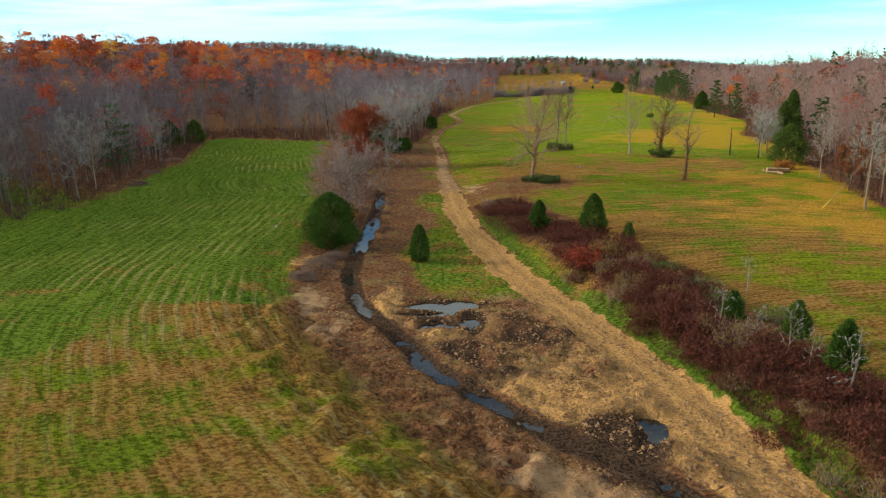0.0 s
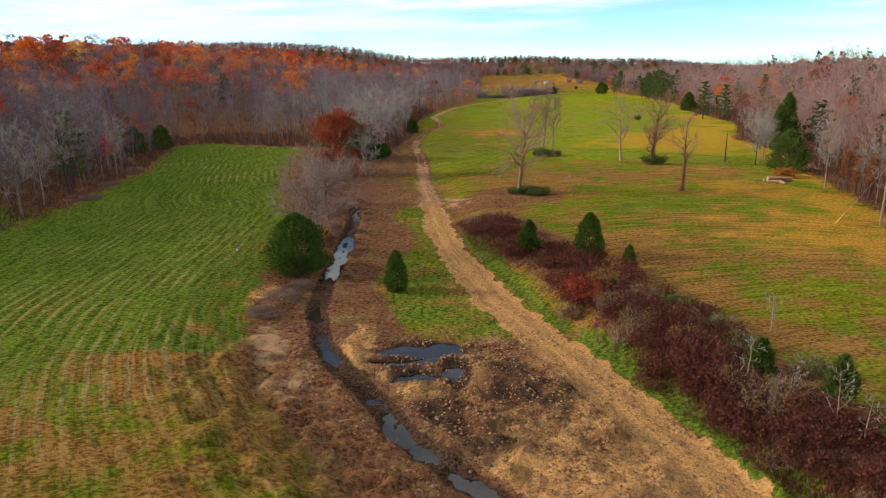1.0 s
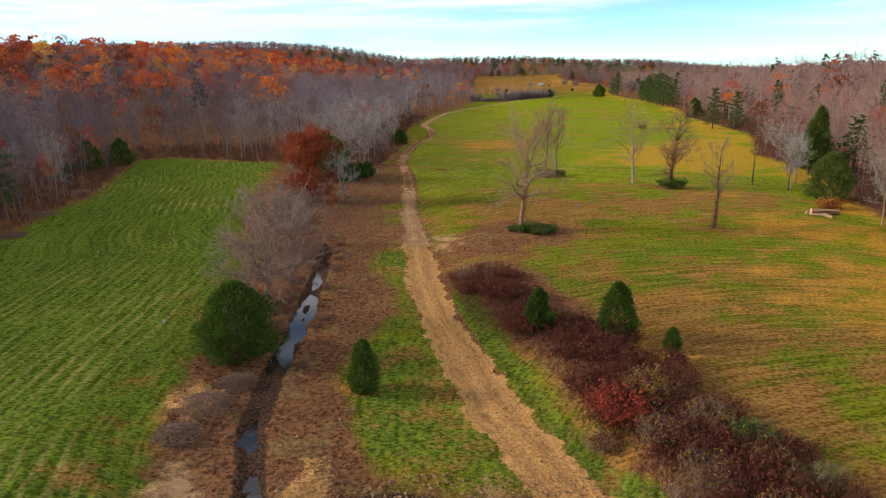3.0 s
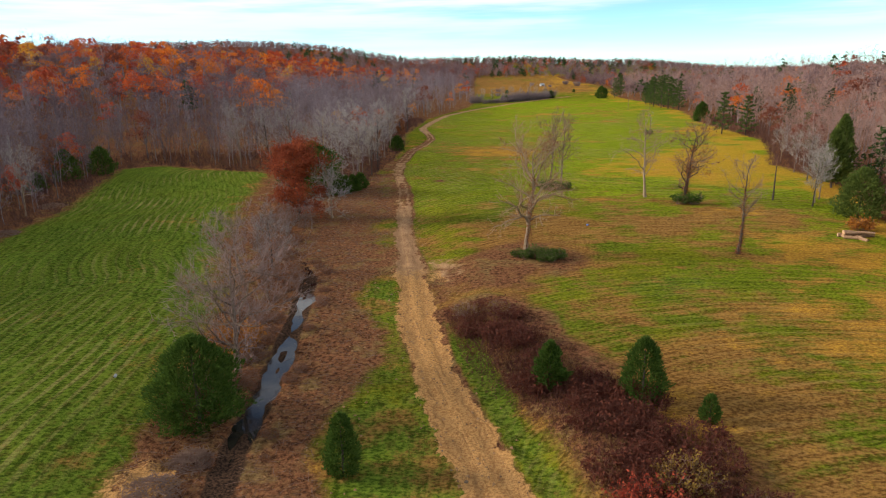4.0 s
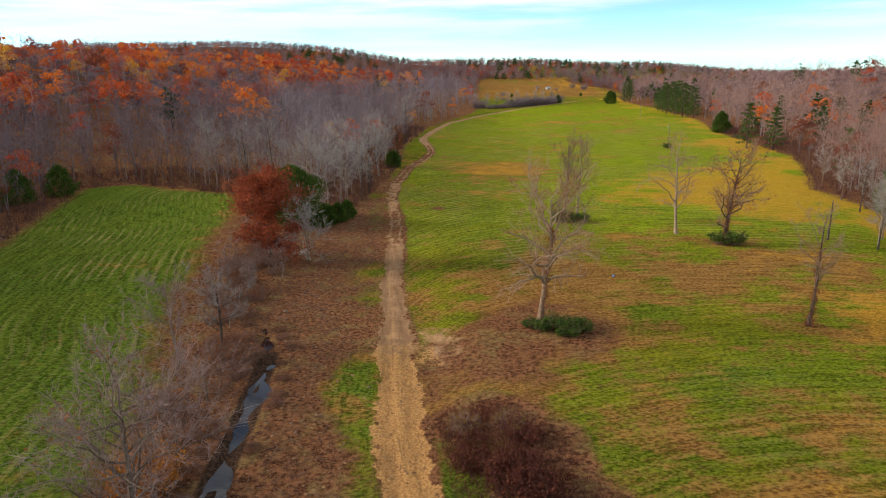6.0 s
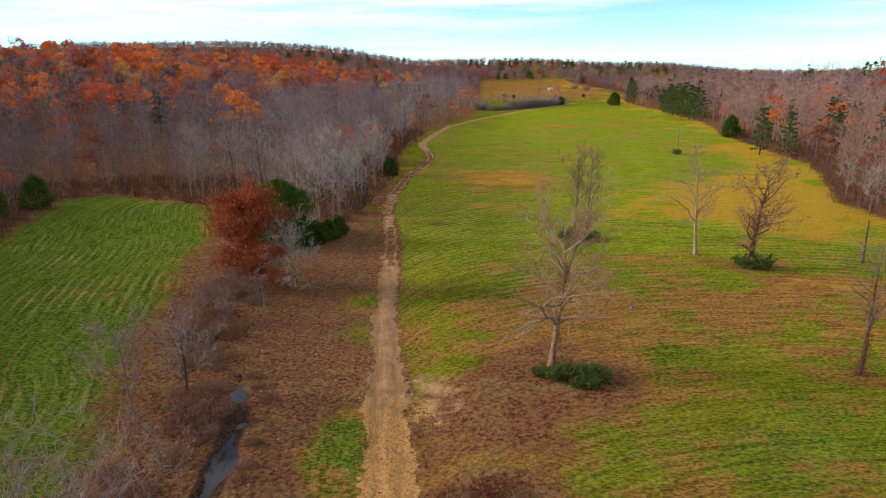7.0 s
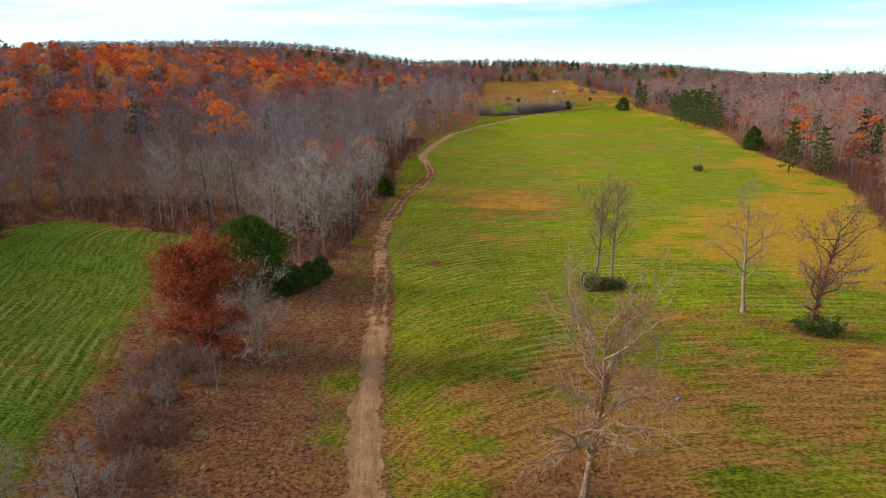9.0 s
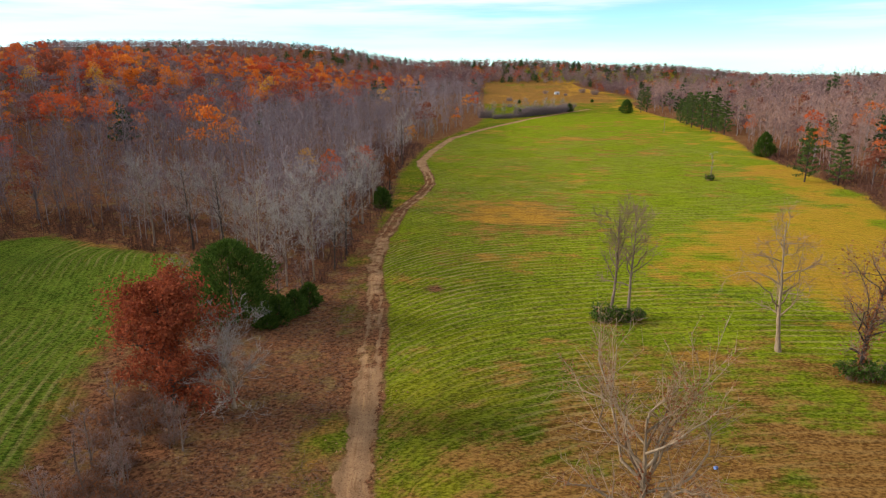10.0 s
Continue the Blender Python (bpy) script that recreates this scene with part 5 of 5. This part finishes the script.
for k in range(46):
    y = RNG.uniform(97, 150)
    i = max(j for j in range(len(CREEK) - 1) if CREEK[j][1] <= y)
    (ax, ay), (bx, by) = CREEK[i], CREEK[i + 1]
    x = ax + (bx - ax) * (y - ay) / (by - ay) + (RNG.uniform(-2.8, -1.3) if k % 3 else RNG.uniform(1.5, 2.4))
    again(tan, x, y, RNG.uniform(0, 360), RNG.uniform(0.25, 0.55))
place(shrub(252, 3.0, 2.6, TWIG_BROWN, LEAF_ORANGE, "orange-leaved shrub at the edge of the woods", stems=160, leaves=1500, leaf_size=0.2, name="rust_shrub"), 67.8, 152.0, 0)


# more bare growth along the creek
thin_tree = bare_tree(255, 5.5, BARK_GREY, TWIG_PINK, "thin bare creek-side tree", limbs=14, boughs=7, twigs=8, spread=0.42, base=0.12, up=0.9, name="creek_tree")
place(thin_tree, -16.5, 122.0)
for x, y, k in ((-14.0, 128.0, 0.8), (-17.5, 131.0, 0.7), (-13.5, 120.0, 0.7), (-19.5, 147.0, 0.8), (-17.0, 145.0, 0.6), (-21.0, 153.0, 0.9), (-18.0, 158.5, 0.85), (-21.5, 160.5, 1.0), (-22.5, 167.0, 0.9),
                (-15.0, 163.0, 0.8), (-20.5, 174.0, 1.1), (-16.0, 176.5, 0.9), (-23.5, 178.0, 1.0), (-24.5, 188.0, 1.2), (-27.0, 199.0, 1.3), (-15.0, 199.5, 1.2), (-12.0, 201.5, 1.1)):
    again(thin_tree, x, y, x * 53 % 360, k)
for k in range(16):
    again(thin_tree, RNG.uniform(-22.5, -15.5), RNG.uniform(152, 169), RNG.uniform(0, 360), RNG.uniform(0.4, 0.8))
for k, (x, y) in enumerate(((25.5, 79.5), (22.8, 77.0), (26.6, 75.5), (24.0, 81.5), (29.5, 71.0), (22.5, 87.5))):
    olive = shrub(270 + k, 3.0, 1.7, TWIG_BROWN, LEAF_YELLOW if k % 2 else CEDAR_OLIVE, "yellow-leaved shrub in the brush" if k % 2 else "olive-green shrub in the brush", stems=150, leaves=600, leaf_size=0.12)
    place(olive, x, y, k * 70)


def brush_pile(seed, width, height):
    """A heap of cut branches and earth."""
    rng = np.random.RandomState(seed)
    n = 420
    az, rr = rng.rand(n) * 2 * np.pi, np.sqrt(rng.rand(n)) * width * 0.5
    c = np.stack([np.cos(az) * rr, np.sin(az) * rr, height * (1 - (rr / (width * 0.5)) ** 2) * rng.uniform(0.3, 1.0, n)], 1)
    d = rng.normal(0, 1, (n, 3)) * np.array([1, 1, 0.22])
    d /= np.linalg.norm(d, axis=1, keepdims=True)
    L = rng.uniform(0.15, 0.6, n)[:, None]
    root = tagged(new("brush_pile"), "heap of cut branches on the creek bank", "brush pile")
    v, t = tubes(c - d * L, c + d * L, rng.uniform(0.015, 0.04, n), np.full(n, 0.01), 4, rng)
    v[:, 2] = np.maximum(v[:, 2], 0.02)
    tagged(part("branchwork", mesh_from("branchwork", v, t, [TWIG_BROWN]), root, "tangled cut branches"), kind="stuff")
    return root


place(brush_pile(280, 4.2, 1.0), -14.0, 93.5, 0, 1.0, 0.0)
place(brush_pile(281, 3.4, 0.8), -15.0, 89.5, 40, 1.0, 0.0)
place(brush_pile(282, 3.0, 0.6), -12.6, 97.4, 80, 1.0, 0.0)
place(brush_pile(283, 4.0, 0.9), -58.6, 145.0, 80, 1.0, 0.0)
place(brush_pile(284, 6.0, 0.6), -68.0, 184.0, 20, 1.0, 0.0)
place(brush_pile(285, 4.6, 0.6), -62.5, 160.0, 50, 1.0, 0.0)


# ---- poles, logs, stones, shed ----
def lathe(profile, sides=10):
    bm = bmesh.new()
    rings = [[bm.verts.new((r * math.cos(2 * math.pi * k / sides), r * math.sin(2 * math.pi * k / sides), z)) for k in range(sides)] for r, z in profile]
    for a, b in zip(rings, rings[1:]):
        for k in range(sides):
            bm.faces.new((a[k], a[(k + 1) % sides], b[(k + 1) % sides], b[k]))
    bm.faces.new(rings[0][::-1]), bm.faces.new(rings[-1])
    return bm


def mesh_of(name, bm, *mats):
    me = bpy.data.meshes.new(name)
    bm.normal_update()
    bm.to_mesh(me), bm.free()
    for m in mats:
        me.materials.append(m)
    return me


def rod(name, a, b, r, mat, parent, label=""):
    a, b = Vector(a), Vector(b)
    bm = lathe([(r, 0), (r, (b - a).length)], 6)
    ob = part(name, mesh_of(name, bm, mat), parent, label)
    ob.matrix_basis = Matrix.Translation(a) @ (b - a).to_track_quat("Z", "Y").to_matrix().to_4x4()
    return ob


def utility_pole():
    root = tagged(new("utility_pole"), "weathered wooden utility pole with a guy wire", "pole")
    part("pole", mesh_of("pole", lathe([(0.17, -0.3), (0.16, 2), (0.14, 6), (0.12, 8.6), (0.10, 8.75)]), POLE_WOOD), root)
    rod("guy_wire", (-0.1, 0, 8.0), (-5.2, 1.5, 0.0), 0.012, STEEL, root, "thin steel guy wire")
    rod("wire_guard", (-4.35, 1.25, 1.33), (-5.2, 1.5, 0.02), 0.055, YELLOW, root, "yellow plastic guard")
    return root


place(utility_pole(), 61.6, 113.5, 0)
post = tagged(new("dead_snag"), "bare dead pole standing in the field", "pole")
part("pole", mesh_of("pole", lathe([(0.19, -0.2), (0.15, 1.5), (0.12, 4), (0.07, 6.4)]), BARK_DARK), post)
place(post, 66.5, 176.0)
thin = tagged(new("field_pole"), "thin pale pole in the far field", "pole")
part("pole", mesh_of("pole", lathe([(0.13, -0.2), (0.11, 5), (0.08, 9)]), POLE_WOOD), thin)
place(thin, 112, 430)


def log(name, length, r, label):
    bm = lathe([(r * 0.98, 0), (r, length * 0.1), (r * 0.95, length * 0.6), (r * 0.86, length)], 9)
    me = mesh_of(name, bm, LOG_BARK, LOG_END)
    for p in me.polygons:
        p.material_index = 1 if abs(p.normal.z) > 0.9 else 0
    return tagged(new(name, me), label, "log")


stack = [log("log", 2.3, 0.23, "cut log with a pale sawn end, on a pile"), log("log", 1.7, 0.3, "short thick cut log on a pile")]
base = ground_at(63.4, 147.8)
for k, (dx, dy, dz, az, L) in enumerate(((0, 0, 0.22, 80, 0), (0.3, 0.62, 0.22, 95, 0), (-0.2, 1.2, 0.26, 70, 1), (0.2, 0.3, 0.66, 105, 0), (0.5, 0.9, 0.68, 60, 1),
                                         (1.9, -0.4, 0.24, 20, 1), (2.2, 0.9, 0.24, 120, 0), (3.2, 0.2, 0.24, 75, 0), (1.6, 1.6, 0.26, 100, 1), (2.6, 0.5, 0.68, 88, 0))):
    m = pose(62.4 + 0.8 * dx, 147.2 + dy, base + dz, 0, 90 + 3 * (k % 3), az - 90 + (k * 47) % 70 - 20)
    if k == 0:
        stack[0].matrix_basis = m
    elif k == 2:
        stack[1].matrix_basis = m
    else:
        tagged(copy_thing(stack[L], m), group="log pile")
for ob in stack:
    tagged(ob, group="log pile")
for k, (x, y, az, L) in enumerate(((27.0, 58.6, 30, 1.0), (26.6, 58.2, 38, 0.9), (27.6, 58.0, 20, 0.8))):
    bm = lathe([(0.11, 0), (0.13, 0.4), (0.10, 1.3), (0.06, 2.0 * L)], 7)
    dead = tagged(new("fallen_trunk", mesh_of("fallen_trunk", bm, DRIFTWOOD)), "bleached fallen trunk lying in the brush", "log")
    dead.matrix_basis = pose(x, y, ground_at(x, y) + 0.25 + 0.1 * k, 0, 84, az)


def boulder(seed, mat):
    rng = np.random.RandomState(seed)
    bm = bmesh.new()
    bmesh.ops.create_icosphere(bm, subdivisions=2, radius=1.0)
    for v in bm.verts:
        v.co *= 1 + 0.28 * (noise.noise(v.co * 1.3 + Vector((seed, 0, 0))))
        v.co.z *= 0.62
    return mesh_of("stone", bm, mat)


stones = [boulder(k, STONE) for k in range(3)]
for k in range(70):
    if k < 34:
        x, y = RNG.uniform(-4, 16), RNG.uniform(50, 82)
    elif k < 56:
        y = RNG.uniform(120, 200)
        x = RNG.uniform(-9, -3)
    else:
        y = RNG.uniform(70, 160)
        x = float(track_x(y)) + RNG.choice((-1, 1)) * RNG.uniform(1.6, 2.6)
    ob = tagged(new("stone", stones[k % 3]), "rough tan stone lying on bare soil", "stone", "scattered stones")
    size = RNG.uniform(0.06, 0.15)
    ob.matrix_basis = pose(x, y, ground_at(x, y) + size * 0.25, 0, 0, RNG.uniform(0, 360)) @ Matrix.Scale(size, 4)
big = tagged(new("boulder", stones[0]), "pale boulder beside the creek", "stone")
big.matrix_basis = pose(-11.8, 149.4, ground_at(-11.8, 149.4) + 0.15) @ Matrix.Scale(0.32, 4)


def build_rubble():
    """Clods and gravel of the diggings and the track."""
    rng = np.random.RandomState(31)
    n = 22000
    y = rng.uniform(46, 175, n)
    y = np.where(rng.rand(n) < 0.7, rng.uniform(46, 84, n), y)
    cx = np.interp(y, [p[1] for p in CREEK[:18]], [p[0] for p in CREEK[:18]])
    tx = track_x(y)
    x = np.where(y < 84, cx - 4 + (tx - cx + 6) * rng.rand(n), np.where(rng.rand(n) < 0.5, cx + rng.uniform(-3, 9, n), tx + rng.normal(0, 1.9, n)))
    cd, _, _ = line_distance(x, y, CREEK)
    ok = cd > 1.5
    x, y = x[ok], y[ok]
    z = ground_height(x, y)
    s = 0.035 + 0.17 * rng.rand(len(x)) ** 4
    base = np.array([[1, 0, 0], [-0.5, 0.87, 0], [-0.5, -0.87, 0], [0.1, 0, 0.85]])
    a = rng.rand(len(x)) * 6.28
    sh = base[None] * rng.uniform(0.6, 1.3, (len(x), 4, 1))
    vx = sh[..., 0] * np.cos(a)[:, None] - sh[..., 1] * np.sin(a)[:, None]
    vy = sh[..., 0] * np.sin(a)[:, None] + sh[..., 1] * np.cos(a)[:, None]
    v = np.stack([vx * s[:, None] + x[:, None], vy * s[:, None] + y[:, None], sh[..., 2] * s[:, None] + z[:, None] - 0.01], -1).reshape(-1, 3)
    t = np.array([[0, 1, 3], [1, 2, 3], [2, 0, 3]])
    t = (t[None] + (np.arange(len(x)) * 4)[:, None, None]).reshape(-1, 3)
    tagged(new("rubble", mesh_from("rubble", v, t, [CLOD])), "loose clods and gravel on the dug soil", "rubble", kind="stuff")


build_rubble()


def shed():
    root = tagged(new("shed"), "small white shed with a tin roof in the far field", "shed")
    bm = bmesh.new()
    bmesh.ops.create_cube(bm, size=1.0, matrix=Matrix.Translation((0, 0, 1.3)) @ Matrix.Diagonal((7, 5, 2.6, 1)))
    part("wall", mesh_of("wall", bm, WHITE_PAINT), root)
    bm = bmesh.new()
    pts = [(-3.8, -2.9, 2.5), (3.8, -2.9, 2.5), (3.8, 0, 4.1), (-3.8, 0, 4.1), (3.8, 2.9, 2.5), (-3.8, 2.9, 2.5)]
    vs = [bm.verts.new(p) for p in pts] + [bm.verts.new((p[0], p[1], p[2] + 0.12)) for p in pts]
    for f in ((0, 3, 2, 1), (3, 5, 4, 2), (6, 7, 8, 9), (9, 8, 10, 11), (0, 1, 7, 6), (4, 5, 11, 10), (1, 2, 8, 7), (2, 4, 10, 8), (3, 0, 6, 9), (5, 3, 9, 11)):
        bm.faces.new([vs[i] for i in f])
    part("roof", mesh_of("roof", bm, ROOF_TIN), root, "grey tin roof")
    bm = bmesh.new()
    bmesh.ops.create_cube(bm, size=1.0, matrix=Matrix.Translation((0.5, -2.53, 1.05)) @ Matrix.Diagonal((1.8, 0.08, 2.1, 1)))
    part("door", mesh_of("door", bm, DARK_GLASS), root, "dark door opening")
    return root


place(shed(), 122, 783, 12, 0.62, 0.1)

# hedgerow and trees of the far fields
hedge = shrub(260, 7.0, 8.0, TWIG_HEDGE, LEAF_YELLOW, "tall bare hedgerow brush across the far field", stems=300, leaves=0, name="hedgerow_brush", stem_width=0.09)
place(hedge, 36, 531, 0, 1.1)
for k in range(26):
    x = 34 + k * 2.45
    y = 531 + max(0, x - 50) * 1.15
    if k % 3 == 0:
        again(edge_bare[k // 3 % 3], x, y + 7 + RNG.gauss(0, 3), k * 50, RNG.uniform(0.5, 0.75), "bare tree standing in the far hedgerow")
    again(hedge, x + RNG.gauss(0, 0.8), y + RNG.gauss(0, 3.0), RNG.uniform(0, 360), RNG.uniform(0.75, 1.2) if k > 9 else RNG.uniform(0.3, 0.6))
for x, y, k in ((62, 640, 0.5), (70, 720, 0.6), (112, 790, 0.55), (128, 770, 0.4), (150, 800, 0.8), (158, 780, 0.9)):
    again(hedge, x, y, x * 3, k, "bare brush in the far field")
field_cedar = evergreen(68, 5.5, 5.0, CEDAR, "dark cedar in the far hedgerow", count=900, leaf=0.6, shape=0.6, foot=0.03)
place(field_cedar, 97, 585)
for x, y, k in ((58, 541, 0.8), (75, 690, 0.6), (138, 700, 0.5), (152, 640, 0.9), (-5.5, 262, 0.8), (-6.8, 270, 0.6)):
    again(field_cedar, x, y, x * 7 % 360, k, "dark cedar in the far valley" if y > 300 else "small cedar by the track")


# ---- standing grass and weeds ----
BLADE = leaf_material("grass_blade", (0.065, 0.085, 0.009), (0.22, 0.235, 0.026), "tint", 0.35)
STRAW = leaf_material("straw_blade", (0.13, 0.06, 0.02), (0.42, 0.25, 0.09), "tint", 0.3)


def build_grass():
    """Blades and dry stalks on the near fields, each a thin leaning sliver."""
    rng = np.random.RandomState(41)
    n = 200000
    y = 42 + 175 * rng.rand(n) ** 1.35
    x = rng.uniform(-1, 1, n) * (12 + 0.48 * (y - 10)) + 4
    z = zones(x, y)
    ok = (z["dirt"] < 0.35) & (z["mud"] < 0.4) & (inside(x, y, WOODS_L) < 2) & (inside(x, y, WOODS_R) < 2)
    x, y = x[ok], y[ok]
    z = {k: v[ok] for k, v in z.items()}
    m = len(x)
    windrow = np.sin(z["row"] * 2 * np.pi) > 0.2
    green = rng.rand(m) < z["grass"] * np.clip(1.12 - z["dry"] - 0.35 * z["orange"] - 0.5 * windrow * z["row_amp"], 0.03, 1)
    h = np.where(green, rng.uniform(0.06, 0.15, m), rng.uniform(0.10, 0.34, m) * (1 - 0.35 * z["grass"])) * (1 + 1.4 * (1 - z["grass"]) * rng.rand(m) ** 3)
    p0 = np.stack([x, y, ground_height(x, y) - 0.02], 1)
    d = rng.normal(0, 0.75, (m, 3))
    d[:, 2] = 0.8
    v, t = slivers(p0, p0 + d * h[:, None], np.where(green, 0.035, 0.03) * rng.uniform(0.6, 1.3, m), rng)
    tint = np.repeat(np.clip(0.45 + 1.0 * fractal(x, y, 7.0) + rng.normal(0, 0.25, m), 0, 1), 3)
    me = mesh_from("grass", v, t, [STRAW, BLADE], green.astype(int), tint)
    tagged(new("grass", me), "short mown grass mixed with dry stalks", "grass", kind="stuff")


build_grass()


def build_thicket_floor():
    """Weeds and canes that fill the thicket between its shrubs."""
    rng = np.random.RandomState(51)
    n = 60000
    y = rng.uniform(40, 132, n)
    x = thicket_x(y) + rng.normal(-0.2, 3.4, n)
    kd = line_distance(x, y, THICKET)[0] + 5 * fractal(x, y, 6.0)
    ok = (kd < 5.0) & (x > track_x(y) + 3.0)
    x, y, kd = x[ok], y[ok], kd[ok]
    m = len(x)
    h = rng.uniform(0.25, 1.0, m) * np.clip(1.2 - kd / 6, 0.3, 1)
    p0 = np.stack([x, y, ground_height(x, y) - 0.03], 1)
    d = rng.normal(0, 0.5, (m, 3))
    d[:, 2] = 0.9
    v, t = slivers(p0, p0 + d * h[:, None], rng.uniform(0.03, 0.07, m), rng)
    tone = fractal(x, y, 5.0) + rng.normal(0, 0.12, m)
    which = np.where(tone > 0.16, 2, np.where(tone < -0.28, 1, 0))
    me = mesh_from("thicket_weeds", v, t, [TWIG_RED, STRAW, LEAF_MAROON], which, np.repeat(rng.rand(m) * 0.6, 3))
    tagged(new("thicket_weeds", me), "dead weeds and canes filling the thicket", "weeds", kind="stuff")


build_thicket_floor()


def build_sticks():
    """Dead sticks strewn over the cleared strip by the creek and along the woods."""
    rng = np.random.RandomState(61)
    n = 9000
    y = rng.uniform(48, 215, n)
    cx = np.interp(y, [p[1] for p in CREEK], [p[0] for p in CREEK])
    x = np.where(y < 84, cx + rng.normal(2, 5, n), np.where(rng.rand(n) < 0.75, cx + rng.uniform(-5, 9, n), -14.5 + rng.normal(0, 2.0, n)))
    x = np.where(y > 150, track_x(y) - rng.uniform(2.5, 16, n), x)
    z = zones(x, y)
    ok = (z["mud"] < 0.5) & (np.abs(z["across"]) > 2.0) & (z["grass"] < 0.6)
    x, y = x[ok], y[ok]
    m = len(x)
    L = 0.2 + 1.3 * rng.rand(m) ** 2.5
    a = rng.rand(m) * 2 * np.pi
    gx, gy = x + np.cos(a) * L, y + np.sin(a) * L
    p0 = np.stack([x, y, ground_height(x, y) + 0.04], 1)
    p1 = np.stack([gx, gy, ground_height(gx, gy) + rng.uniform(0.03, 0.2, m)], 1)
    v, t = tubes(p0, p1, np.full(m, 0.022), np.full(m, 0.010), 3, rng)
    tagged(new("strewn_sticks", mesh_from("strewn_sticks", v, t, [TWIG_BROWN])), "dead sticks strewn on the cleared ground", "sticks", kind="stuff")


build_sticks()


def plastic_jug(x, y, turn, label, mat):
    root = tagged(new("plastic_jug"), label, "jug")
    part("bottle", mesh_of("bottle", lathe([(0.10, 0), (0.13, 0.03), (0.13, 0.26), (0.06, 0.36), (0.045, 0.40)], 10), mat), root)
    part("cap", mesh_of("cap", lathe([(0.05, 0.40), (0.05, 0.44)], 8), DARK_GLASS), root, "dark screw cap")
    root.matrix_basis = pose(x, y, ground_at(x, y) + 0.13, 0, 90, turn)


plastic_jug(28.6, 158.5, 30, "discarded blue plastic jug lying in the grass", BLUE_PLASTIC)
plastic_jug(-22.6, 108.5, 100, "discarded pale plastic jug lying in the grass", ROOF_TIN)
